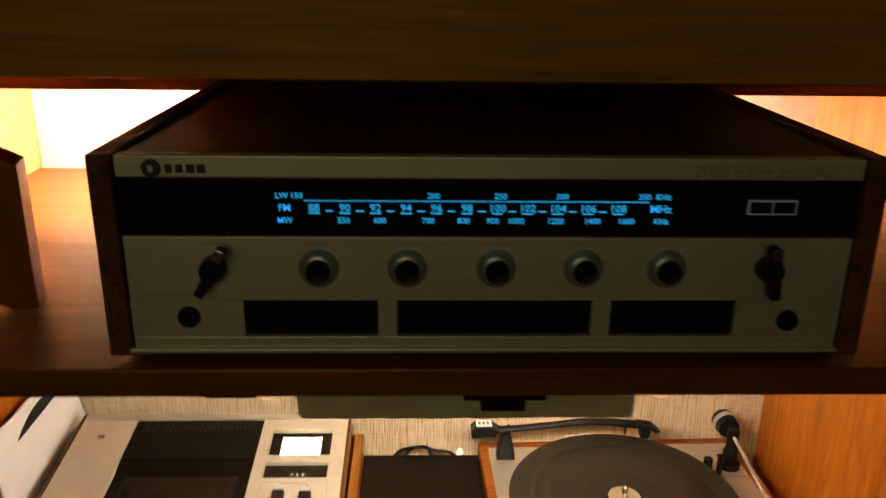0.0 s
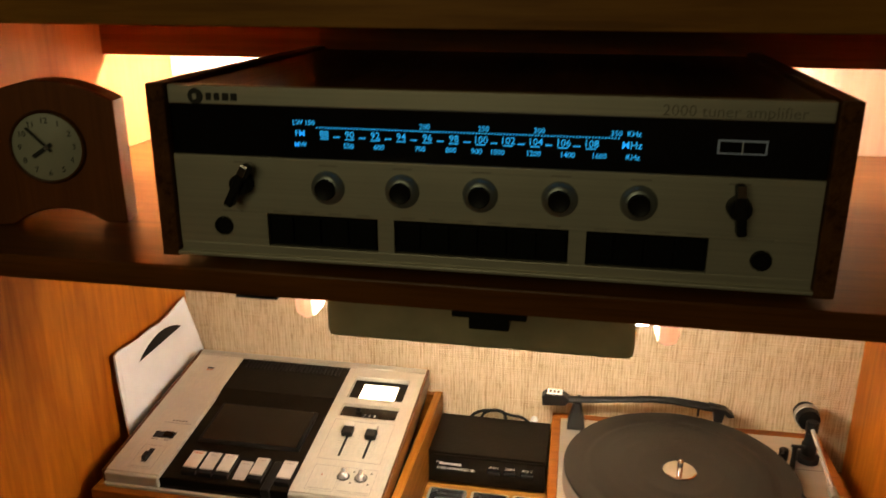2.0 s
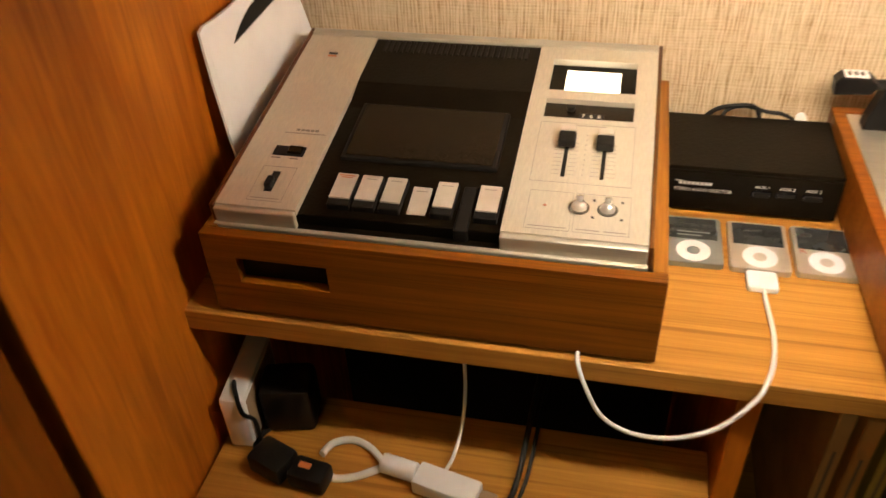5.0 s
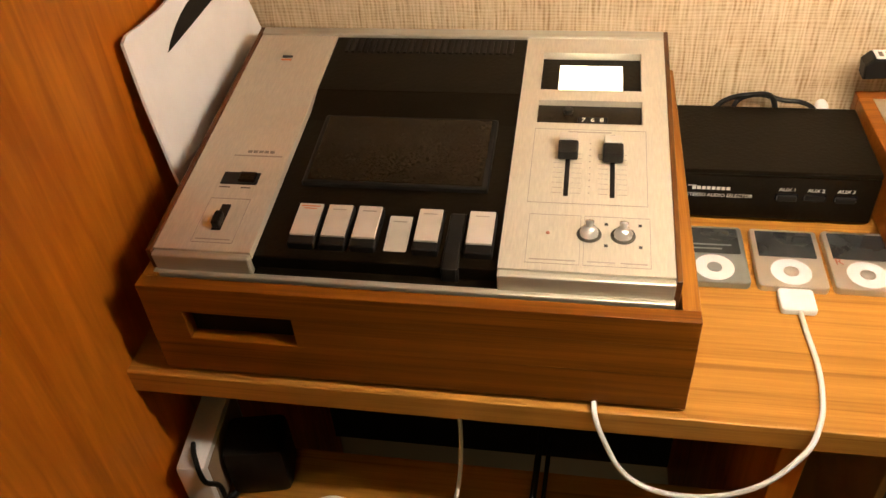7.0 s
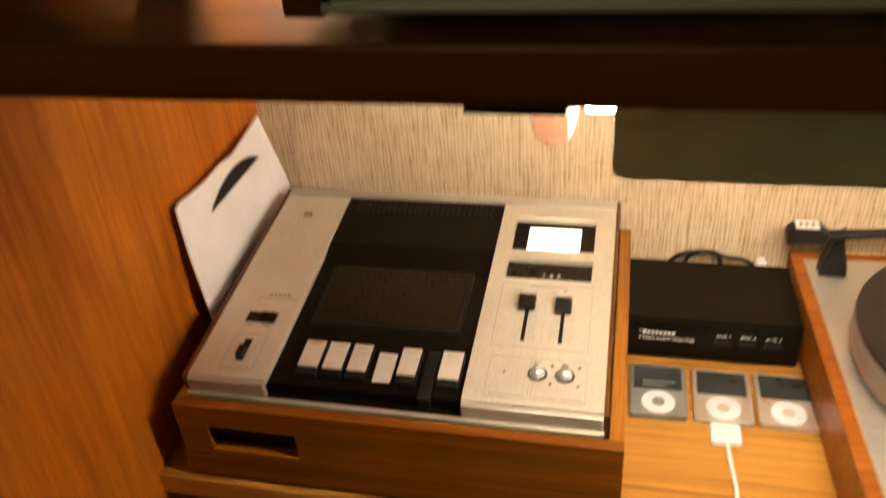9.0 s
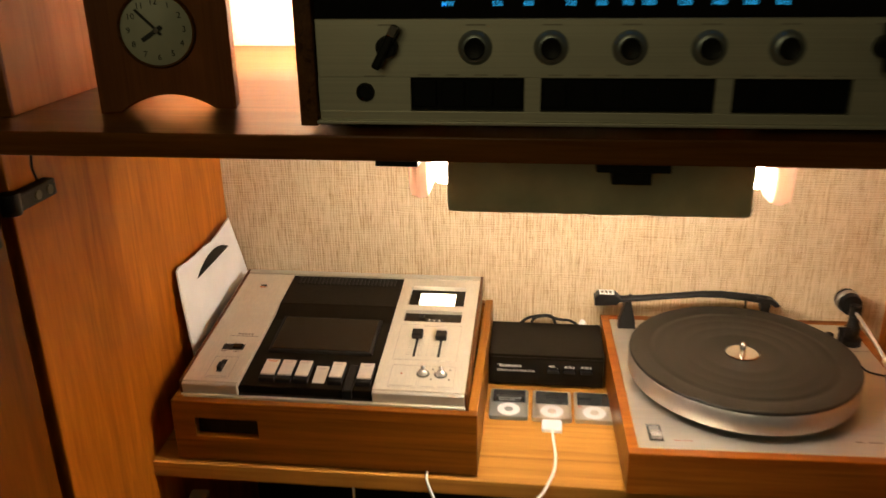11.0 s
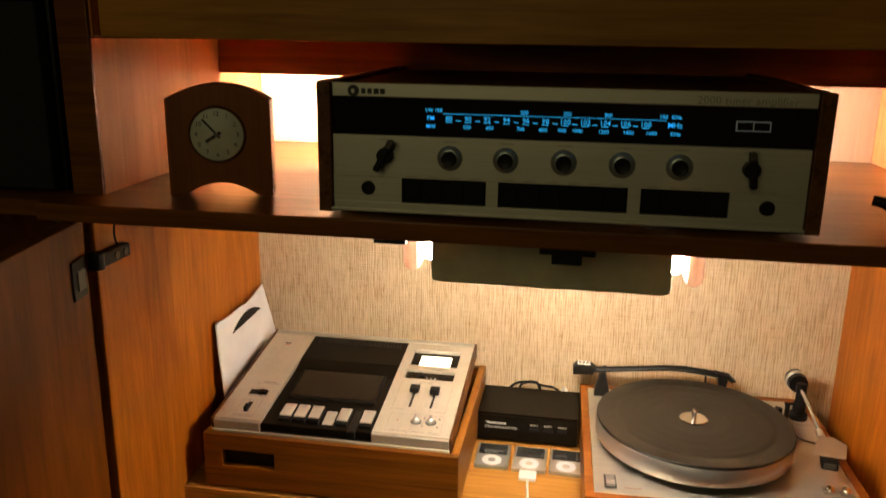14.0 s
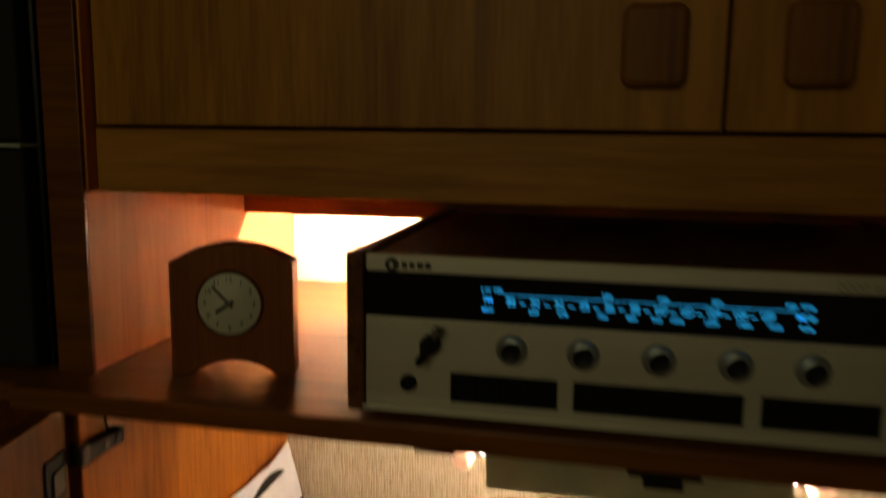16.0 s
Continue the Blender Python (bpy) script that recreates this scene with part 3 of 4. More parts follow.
    for s, x in (("MW", -0.122), ("550", -0.0862), ("600", -0.064), ("700", -0.0343), ("800", -0.0125), ("900", 0.0055), ("1000", 0.0198), ("1200", 0.0445), ("1400", 0.0675), ("1600", 0.0885), ("KHz", 0.1105)):
        word(s, x, 1.2808, 0.0046)
    line = None
    for i in range(100):
        x = -0.1120 + 0.00212 * i
        line = box(x, x + 0.0011, Y - 0.0002, Y + 0.0004, 1.2911, 1.2921, 0, None, line)
    part("scale_line", line, BLUE_GLOW, glass, "fine dotted scale line")
    meter = part("tuning_meter", box(0.1615, 0.1925, 0.0008, 0.0025, 1.2838, 1.2933, 0.0004), METER_GLOW, glass, "small lit tuning meter")
    for a, c in ((0.1628, 0.1765), (0.1775, 0.1912)):
        part("meter_pane", box(a, c, 0.0002, 0.0010, 1.2850, 1.2922, 0.0002), DIAL_BLACK, meter, "dark meter pane")
    part("needle", box(0.1766, 0.1771, -0.0002, 0.0004, 1.2845, 1.2925, 0), WHITE_INK, meter)


receiver()


# ---- clock ----
seated(0.0030, -0.001, 0.0252)


def clock():
    w, h, d = 0.115, 0.108, 0.030
    c = thing("mantel_clock", (-0.373, 0.085, 1.185), "reddish wooden mantel clock with arched top", "clock")
    M = pose(-0.3745, 0.0715, 1.185, 90, 0, 14)
    out = [(-w / 2, 0.0)]
    out.append((-w / 2, h))
    n = 16
    for i in range(1, n):
        u = -w / 2 + w * i / n
        out.append((u, h + 0.0175 * (1 - (2 * u / w) ** 2)))
    out += [(w / 2, h), (w / 2, 0.0)]
    for i in range(0, 13):
        u = 0.040 - 0.080 * i / 12
        out.append((u, 0.014 * (1 - (u / 0.040) ** 2) + 0.0008))
    part("body", slab(out, d, M @ pose(0, 0, -d), 0.0012), CHERRY, c, "arched wooden clock body")
    D = M @ pose(-0.0015, 0.0695, 0)
    face = part("dial", lathe([(0.0, 0.0022), (0.0285, 0.0022), (0.0295, 0.0016), (0.0295, 0.0)], D, 48), CLOCK_FACE, c, "pale clock dial", True)
    part("bezel", lathe([(0.0293, 0.0), (0.0293, 0.003), (0.0306, 0.0036), (0.0318, 0.0024), (0.032, 0.0)], D, 48), WALNUT_DARK, c, "", True)
    for k in range(1, 13):
        a = radians(90 - 30 * k)
        part("numeral", lettering(str(k), 0.0072, D @ pose(0.0228 * math.cos(a), 0.0228 * math.sin(a), 0.0024)), BLACK_TEXT, face)
    for deg, ln, wd in ((-237, 0.0150, 0.0034), (-318, 0.0230, 0.0022)):
        pointer = box(-wd / 2, wd / 2, -0.005, ln, 0.0030, 0.0036, 0.0002, D @ pose(0, 0, 0.0004 if ln > 0.02 else 0, 0, 0, deg))
        part("clock_hand", pointer, BLACK_TEXT, c, "dark clock hand")
    part("hub", cyl(0.0022, 0.0025, D @ pose(0, 0, 0.0028), n=16), CHROME, c, "", True)


clock()

# ---- black loudspeaker in the next bay ----
seated(-0.003, 0.0, 0.0252)
sp = thing("loudspeaker", (-0.72, 0.2, 1.185), "black loudspeaker with a thin pale trim line", "loudspeaker")
part("cabinet", box(-0.90, -0.546, 0.05, 0.40, 1.1852, 1.85, 0.004), SATIN_BLACK, sp)
part("grille", box(-0.895, -0.551, 0.030, 0.0498, 1.19, 1.3945, 0.003), SPEAKER_CLOTH, sp, "black cloth grille")
part("grille", box(-0.895, -0.551, 0.030, 0.0498, 1.4040, 1.845, 0.003), SPEAKER_CLOTH, sp, "black cloth grille")
part("trim", box(-0.895, -0.549, 0.026, 0.0498, 1.3975, 1.4003, 0.0005), PALE_TRIM, sp, "thin pale trim line")
part("board", box(-0.95, -0.5425, 0.0, 0.545, 1.167, 1.185, 0.001), TEAK_DARK, thing("side_shelf", (-0.75, 0.3, 1.167), "dark teak shelf of the next bay", "shelf"))
part("panel", box(-0.95, -0.93, 0.03, 0.545, 0.0, 1.1668, 0.001), TEAK_V, thing("side_support", (-0.94, 0.3, 0.0), "dark upright board of the next bay", "panel"))


# ---- cassette deck ----
seated(-0.0045, 0.0045, 0.0, 1.037, 0.965, 1.05, (-0.106, 0.188, 0.750))


def deck():
    d = thing("cassette_deck", (-0.284, 0.35, 0.75), "silver and black cassette deck in a walnut base", "cassette deck")
    x0, x1, y0, y1, z0, z1, w = -0.462, -0.106, 0.188, 0.518, 0.754, 0.832, 0.011
    # front board with a hand slot
    s0, s1, sb, st = -0.4355, -0.3600, 0.7855, 0.8100
    fr = None
    fr = box(x0, x1, y0, y0 + w, z0, sb, 0.0006, None, fr)
    fr = box(x0, x1, y0, y0 + w, st, z1, 0.0006, None, fr)
    fr = box(x0, s0, y0 + 0.0001, y0 + w, sb - 0.0004, st + 0.0004, 0, None, fr)
    fr = box(s1, x1, y0 + 0.0001, y0 + w, sb - 0.0004, st + 0.0004, 0, None, fr)
    base = part("wooden_base", fr, WALNUT_X, d, "walnut veneered base with hand slot")
    part("side_board", box(x0, x0 + w, y0 + w, y1, z0, z1, 0.0008), WALNUT_Y, base)
    part("side_board", box(x1 - w, x1, y0 + w, y1, z0, z1, 0.0008), WALNUT_Y, base)
    part("back_board", box(x0 + w, x1 - w, y1 - w, y1, z0, z1 - 0.001, 0.0008), WALNUT_X, base)
    part("slot_box", box(s0 - 0.004, s1 + 0.004, y0 + w, y0 + 0.05, sb - 0.004, st + 0.004, 0), BLACK, base)
    part("base_plate", box(x0 + w, x1 - w, y0 + w, y1 - w, z0, z0 + 0.004, 0), BLACK, d)
    for fx in (x0 + 0.03, x1 - 0.03):
        for fy in (y0 + 0.03, y1 - 0.03):
            part("foot", cyl(0.010, 0.0042, pose(fx, fy, 0.75), n=16), RUBBER, d)
    T = pose(0, 0.199, 0.846, 7.18, 0, 0)
    c = 1 / math.cos(radians(7.18))
    L, R = -0.4535, -0.1215          # unit
    l1, r0 = -0.3865, -0.2275        # edges of the black well
    F, B = 0.011, 0.280
    part("chassis", box(L + 0.001, R - 0.001, F + 0.004, B - 0.002, -0.042, -0.0065, 0.001, T), SATIN_BLACK, d, "black metal chassis")
    part("left_panel", box(L, l1, F, B - 0.0067, -0.006, 0.0, 0.0006, T), ALU, d, "brushed aluminium panel")
    rp = None
    # right panel round the two windows
    mx0, mx1, m0, m1, n0, n1 = -0.2137, -0.139, 0.2020, 0.2525, 0.1605, 0.1885
    for a0, a1, b0, b1 in ((r0, mx0, F, B - 0.0067), (mx1, R, F, B - 0.0067), (mx0, mx1, m1, B - 0.0067), (mx0, mx1, n1, m0), (mx0, mx1, F, n0)):
        rp = box(a0, a1, b0, b1, -0.006, 0.0, 0.0, T, rp)
    bmesh.ops.remove_doubles(rp, verts=rp.verts, dist=1e-5)
    right = part("right_panel", rp, ALU, d, "brushed aluminium control panel")
    part("back_trim", box(L, R, B - 0.0065, B + 0.004, -0.010, 0.0016, 0.0012, T), ALU_X, d, "bright metal back trim")
    for a, b in ((L, l1), (r0, R)):
        part("front_trim", box(a, b, F - 0.006, F, -0.016, -0.0008, 0.0014, T), ALU_X, d, "bright metal front edge")
    part("front_rail", box(L - 0.002, R + 0.001, F - 0.0095, F - 0.0046, -0.0225, -0.0142, 0.0010, T), ALU_X, d, "bright metal rail")
    part("side_strip", box(R, R + 0.0035, F - 0.004, B + 0.004, -0.022, 0.001, 0.0005, T), WALNUT_DARK, d, "dark brown side strip")
    part("side_strip", box(L - 0.0035, L, F - 0.004, B + 0.004, -0.022, 0.001, 0.0005, T), WALNUT_DARK, d, "dark brown side strip")
    # black transport well
    part("well_top", box(l1, r0, 0.196, B - 0.0068, -0.006, -0.001, 0.0008, T), SATIN_BLACK, d, "black vented cover")
    for i in range(26):
        x = l1 + 0.012 + i * (r0 - l1 - 0.024) / 25
        part("vent_rib", box(x - 0.0014, x + 0.0014, 0.250, 0.2695, -0.0012, 0.0002, 0.0, T), BLACK, d)
    step = slab([(0.150, -0.0085), (0.196, -0.0015), (0.196, -0.012), (0.150, -0.012)], r0 - l1 - 0.0004, T @ Matrix.Translation((l1 + 0.0002, 0, 0)) @ pose(0, 0, 0, 90, 0, 90))
    part("well_step", step, SATIN_BLACK, d)
    part("well_floor", box(l1, r0, 0.064, 0.1960, -0.012, -0.0085, 0.0, T), SATIN_BLACK, d, "black plastic well")
    lid = part("cassette_lid", box(-0.3725, -0.2415, 0.0865, 0.1665, -0.0085, -0.0030, 0.0016, T), BLACK, d, "black cassette lid")
    part("lid_window", box(-0.3685, -0.2455, 0.0900, 0.1640, -0.0032, -0.0023, 0.0003, T), SMOKE, lid, "smoked brown cassette window")
    part("key_bed", box(l1, r0, F - 0.002, 0.0638, -0.0195, -0.0170, 0.0, T), SATIN_BLACK, d, "black key well")
    part("well_front", box(l1, r0, F - 0.0045, F - 0.0022, -0.020, -0.0160, 0.0003, T), SATIN_BLACK, d)
    part("key_post", box(-0.2635, -0.2525, F, 0.064, -0.0168, -0.0045, 0.0015, T), BLACK, d)
    part("key_post", box(-0.3862, -0.3705, F + 0.01, 0.064, -0.0168, -0.0075, 0.0015, T), BLACK, d)
    for i, (xc, wd, down) in enumerate(((-0.3570, 0.0182, 0), (-0.3366, 0.0178, 0), (-0.3161, 0.0172, 0), (-0.2953, 0.0166, 1), (-0.2752, 0.0170, 0), (-0.2413, 0.0182, 0))):
        dz, tip = (-0.0042, -0.010) if down else (0.0, 0.0)
        K = T @ pose(0, 0.0570 if down else 0.061, dz, 0, 0, 0) @ pose(0, 0, 0, 5 if down else 0, 0, 0)
        key = part("key", box(xc - wd / 2, xc + wd / 2, -0.0420 if down else -0.0375, 0.002, -0.0130, -0.0012, 0.0012, K), BLACK, d, "black transport key")
        cap = part("key_face", box(xc - wd / 2 + 0.0008, xc + wd / 2 - 0.0008, -0.0360 if down else -0.0300, 0.0002, -0.0014, 0.0004, 0.0004, K), KEY_FACE, key, "pale metal key face")
        part("key_legend", box(xc - 0.0045, xc + 0.0045, -0.0052, -0.0044, 0.00035, 0.0006, 0, K), ORANGE_INK if i == 0 else FAINT_INK, key)
        if i == 0:
            part("key_legend", box(xc - 0.0065, xc + 0.0065, -0.0030, -0.0020, 0.00035, 0.0006, 0, K), ORANGE_INK, key)
    # left panel details
    part("badge", box(-0.4262, -0.4178, 0.2385, 0.2415, 0.0, 0.0006, 0.0001, T), BLACK_TEXT, d)
    part("badge", box(-0.4262, -0.4178, 0.2345, 0.2365, 0.0, 0.0006, 0.0001, T), ORANGE_INK, d)
    for i in range(5):
        part("mark_bar", box(-0.4185 + i * 0.0042, -0.4185 + i * 0.0042 + 0.0032, 0.1130, 0.1157, -0.0001, 0.0003, 0, T), MID_INK, d)
    part("legend_bar", box(-0.4275, -0.3915, 0.1090, 0.1101, -0.0001, 0.0003, 0, T), FAINT_INK, d)
    sw = part("power_switch", box(-0.4285, -0.4015, 0.0775, 0.0905, -0.0002, 0.0005, 0.0003, T), BLACK, d, "black power switch")
    part("rocker", box(-0.4155, -0.4035, 0.0795, 0.0888, 0.0004, 0.0030, 0.0008, T), SMOKE, sw)
    for a, b in (((-0.428, -0.420), (0.0738, 0.0748)), ((-0.412, -0.405), (0.0738, 0.0748))):
        part("legend_bar", box(*a, *b, -0.0001, 0.0003, 0, T), GREY_INK, d)

    def outline(u0, u1, v0, v1, t=0.0004):
        q = None
        for a in ((u0, u1, v0, v0 + t), (u0, u1, v1 - t, v1), (u0, u0 + t, v0 + t, v1 - t), (u1 - t, u1, v0 + t, v1 - t)):
            q = box(*a, -0.0002, 0.00025, 0, T, q)
        part("frame_line", q, FAINT_INK, d)

    outline(-0.4300, -0.4010, 0.0185, 0.0625)
    part("frame_line", box(-0.4275, -0.4035, 0.0215, 0.0222, -0.0002, 0.00025, 0, T), FAINT_INK, d)
    lever = part("eject_lever", box(-0.4195, -0.4130, 0.0305, 0.0560, -0.0002, 0.0006, 0.0003, T), BLACK, d, "black eject lever")
    part("lever_cap", box(-0.4190, -0.4135, 0.0315, 0.0440, 0.0004, 0.0065, 0.0014, T), BLACK, lever)
    # right panel details
    win = part("level_meter", box(mx0 - 0.001, mx1 + 0.001, m0 - 0.001, m1 + 0.001, -0.0110, -0.0075, 0, T), SMOKE, d, "dark meter window with lit scale")
    for a in ((mx0 - 0.001, mx0 + 0.0002, m0, m1), (mx1 - 0.0002, mx1 + 0.001, m0, m1), (mx0, mx1, m0 - 0.001, m0 + 0.0002), (mx0, mx1, m1 - 0.0002, m1 + 0.001)):
        part("meter_wall", box(*a, -0.0075, -0.0062, 0, T), SATIN_BLACK, win)
    part("lit_scale", box(-0.2003, -0.1524, 0.2025, 0.2440, -0.0076, -0.0060, 0.0003, T), VU_GLOW, win, "brightly lit white meter scale")
    ctr = part("tape_counter", box(mx0 - 0.001, mx1 + 0.001, n0 - 0.001, n1 + 0.001, -0.0080, -0.0050, 0, T), SMOKE, d, "dark strip with tape counter")
    part("counter_frame", box(-0.1845, -0.1630, 0.1625, 0.1730, -0.0052, -0.0030, 0.0006, T), SATIN_BLACK, ctr)
    for i, ch in enumerate("768"):
        wh = part("number_wheel", box(-0.1832 + i * 0.0065, -0.1775 + i * 0.0065, 0.1640, 0.1716, -0.0032, -0.0024, 0.0003, T), BLACK, ctr)
        part("digit", lettering(ch, 0.0062, T @ pose(-0.18035 + i * 0.0065, 0.1678, -0.0022)), WHITE_INK, ctr, "white counter digit")
    part("reset_button", cyl(0.0034, 0.004, T @ pose(-0.1915, 0.1795, -0.0048), b=0.0006, n=20), BLACK, ctr, "", True)
    outline(-0.2140, -0.1368, 0.0730, 0.1530)
    outline(-0.2115, -0.1785, 0.0170, 0.0618)
    outline(-0.1765, -0.1358, 0.0170, 0.0618)
    part("legend_bar", box(-0.1905, -0.1605, 0.1495, 0.1507, -0.0002, 0.00025, 0, T), FAINT_INK, d)
    for a, b in ((-0.209, -0.181), (-0.174, -0.157), (-0.154, -0.138)):
        part("legend_bar", box(a, b, 0.0200, 0.0209, -0.0002, 0.00025, 0, T), FAINT_INK, d)
    for xc, v in ((-0.1895, 0.1265), (-0.1595, 0.1245)):
        sl = part("level_slider", box(xc - 0.0016, xc + 0.0016, 0.0805, 0.1475, -0.0002, 0.0004, 0.0002, T), BLACK, d, "black slider slot")
        part("slider_knob", box(xc - 0.0068, xc + 0.0068, v - 0.0110, v + 0.0030, 0.002, 0.0095, 0.0014, T), BLACK, sl, "black slider knob")
        part("knob_cap", box(xc - 0.0062, xc + 0.0062, v + 0.0026, v + 0.0100, 0.0030, 0.0105, 0.0010, T), KEY_FACE, sl, "silver slider cap")
        for i in range(9):
            vv = 0.0835 + i * 0.0052
            for sx in (-1, 1):
                part("scale_mark", box(min(xc + sx * 0.003, xc + sx * 0.0095), max(xc + sx * 0.003, xc + sx * 0.0095), vv, vv + 0.0003, -0.0002, 0.00025, 0, T), FAINT_INK, d)
    for i in range(9):
        part("scale_mark", box(-0.1751, -0.1740, 0.0837 + i * 0.0066, 0.0847 + i * 0.0066, -0.0002, 0.00025, 0, T), FAINT_INK, d)
    for xc in (-0.1733, -0.1525):
        tg = part("toggle", lathe([(0.0, 0.0068), (0.0026, 0.0064), (0.0046, 0.0050), (0.0058, 0.0026), (0.0060, 0.0)], T @ pose(xc, 0.0450, 0), 32), BRIGHT, d, "chrome toggle switch", True)
        part("toggle_ring", lathe([(0.0060, 0.0), (0.0061, 0.0012), (0.0074, 0.0010), (0.0078, 0.0)], T @ pose(xc, 0.0450, 0), 32), DARK_METAL, tg, "", True)
        part("toggle_bat", lathe([(0.0020, 0.0), (0.0023, 0.0030), (0.0028, 0.0048), (0.0026, 0.0062), (0.0, 0.0070)], T @ pose(xc, 0.0450, 0.004, -30, 0, 0), 20), BRIGHT, tg, "", True)
        for dx, dv in ((0.0105, 0.0098), (0.0105, -0.0098)):
            part("scale_mark", box(xc + dx - 0.0011, xc + dx + 0.0011, 0.045 + dv - 0.0011, 0.045 + dv + 0.0011, -0.0002, 0.0003, 0, T), BLACK_TEXT, d)
    part("record_lamp", lathe([(0.0, 0.0008), (0.0010, 0.0006), (0.0014, 0.0)], T @ pose(-0.1988, 0.0446, 0), 16), RED_INK, d, "small red indicator", True)


deck()


# ---- audio selector box ----
seated(-0.0075, 0.002, 0.0, 1.055, 0.92, 1.0, (-0.103, 0.402, 0.75))


def selector():
    s = thing("audio_selector", (-0.027, 0.46, 0.75), "black metal stereo audio selector box", "selector box")
    Y0, z0, z1 = 0.402, 0.755, 0.802
    part("lower_case", box(-0.1025, 0.0495, Y0, 0.515, z0, 0.7975, 0.0008), SATIN_BLACK, s)
    part("cover", box(-0.1030, 0.0500, Y0 + 0.0012, 0.516, 0.7977, z1, 0.0012), SATIN_BLACK, s, "black metal cover")
    for fx in (-0.09, 0.037):
        for fy in (0.415, 0.50):
            part("foot", cyl(0.006, 0.0052, pose(fx, fy, 0.75), n=14), RUBBER, s)
    part("lettering", lettering("STEREO AUDIO SELECTOR", 0.0048, front(-0.0665, Y0, 0.7775), 0.050), WHITE_INK, s, "white lettering")
    for i in range(8):
        part("mark_bar", box(-0.0880 + i * 0.0037, -0.0880 + i * 0.0037 + 0.0028, Y0 - 0.0003, Y0 + 0.0005, 0.7832, 0.7862, 0), WHITE_INK, s)
    part("mark_bar", box(-0.0915, -0.0845, Y0 - 0.0003, Y0 + 0.0005, 0.7866, 0.7872, 0), WHITE_INK, s)
    for i, xc in enumerate((-0.0165, 0.0045, 0.0265)):
        part("lettering", lettering("AUX %d" % (i + 1), 0.0045, front(xc, Y0, 0.7858)), WHITE_INK, s, "white lettering")
        bz = part("switch_slot", box(xc - 0.0085, xc + 0.0085, Y0 - 0.0006, Y0 + 0.001, 0.7755, 0.7822, 0.0003), DIAL_BLACK, s)
        part("push_switch", box(xc - 0.0072, xc + 0.0072, Y0 - (0.0040 if i != 1 else 0.0014), Y0, 0.7765, 0.7812, 0.0006), BLACK, bz, "black push switch")
    part("plug", lathe([(0.0, 0.02), (0.004, 0.019), (0.0055, 0.014), (0.0055, 0.0)], pose(0.026, 0.517, 0.792, -70, 0, 0), 20), WHITE, s, "white plug", True)


selector()
part("cable", tube([(-0.07, 0.517, 0.79), (-0.055, 0.522, 0.805), (-0.035, 0.520, 0.812), (-0.018, 0.523, 0.809), (-0.012, 0.521, 0.79), (-0.01, 0.525, 0.756)], 0.0024), BLACK, thing("audio_cable", (-0.04, 0.52, 0.79), "black audio cable behind the selector box", "cable"))
part("cable", tube([(-0.05, 0.517, 0.785), (-0.045, 0.524, 0.803), (-0.028, 0.526, 0.809), (-0.008, 0.522, 0.806), (0.006, 0.519, 0.806), (0.018, 0.521, 0.798), (0.022, 0.519, 0.785)], 0.0022), BLACK, thing("audio_cable", (-0.02, 0.52, 0.79), "black audio cable looped behind the selector box", "cable"))


# ---- music players ----
seated()


def player(x, y, rz, body, group):
    p = thing("music_player", (x, y, 0.75), "slim %s music player with white click wheel" % ("grey" if body is POD_GREY else "silver"), "music player", group)
    M = pose(x, y, 0.75, 0, 0, rz)
    part("body", slab(rounded(0.0523, 0.0698, 0.004), 0.0065, M, 0.0012), body, p)
    part("screen", slab(rounded(0.044, 0.0315, 0.001), 0.0006, M @ pose(0, 0.0155, 0.0063)), SCREEN, p, "dark glossy screen")
    if body is POD_GREY:
        for i, w in enumerate((0.030, 0.022)):
            part("text_bar", slab(rounded(w, 0.0016, 0.0004, 2), 0.0003, M @ pose(0.001 - 0.004 * i, 0.0100 - 0.0050 * i, 0.0068)), POD_GREY, p)
    wheel = part("click_wheel", slab([(0.0152 * math.cos(2 * math.pi * i / 40), 0.0152 * math.sin(2 * math.pi * i / 40)) for i in range(40)], 0.0005, M @ pose(0, -0.0175, 0.0063)), WHITE, p, "white click wheel")
    part("centre_button", slab([(0.0058 * math.cos(2 * math.pi * i / 32), 0.0058 * math.sin(2 * math.pi * i / 32)) for i in range(32)], 0.0004, M @ pose(0, -0.0175, 0.0066)), body, wheel)
    return p


player(-0.0790, 0.3540, 0.5, POD_GREY, "music players on the desk")
player(-0.0212, 0.3535, -0.5, POD_SILVER, "music players on the desk")
last = player(0.0350, 0.3545, -0.5, POD_SILVER, "music players on the desk")
part("lettering", lettering("R", 0.0105, pose(0.0165, 0.3510, 0.7567, 0, 0, 4)), RED_INK, last, "faded red letter")

dock = thing("dock_cable", (-0.021, 0.305, 0.753), "white dock cable looping over the desk edge", "cable")
part("plug", slab(rounded(0.026, 0.024, 0.003), 0.0055, pose(-0.0215, 0.3055, 0.7507), 0.0012), WHITE, dock, "white dock plug")
part("cord", tube([(-0.021, 0.295, 0.7535), (-0.0195, 0.272, 0.7528), (-0.0175, 0.242, 0.7522), (-0.020, 0.212, 0.7522), (-0.026, 0.190, 0.7525), (-0.036, 0.173, 0.745),
                   (-0.060, 0.162, 0.722), (-0.090, 0.160, 0.706), (-0.122, 0.163, 0.701), (-0.147, 0.168, 0.711), (-0.163, 0.176, 0.737), (-0.170, 0.186, 0.7535), (-0.169, 0.208, 0.7525)], 0.0019), WHITE, dock, "", True)


# ---- record sleeve against the side panel ----
seated(0.0, 0.008, 0.0)


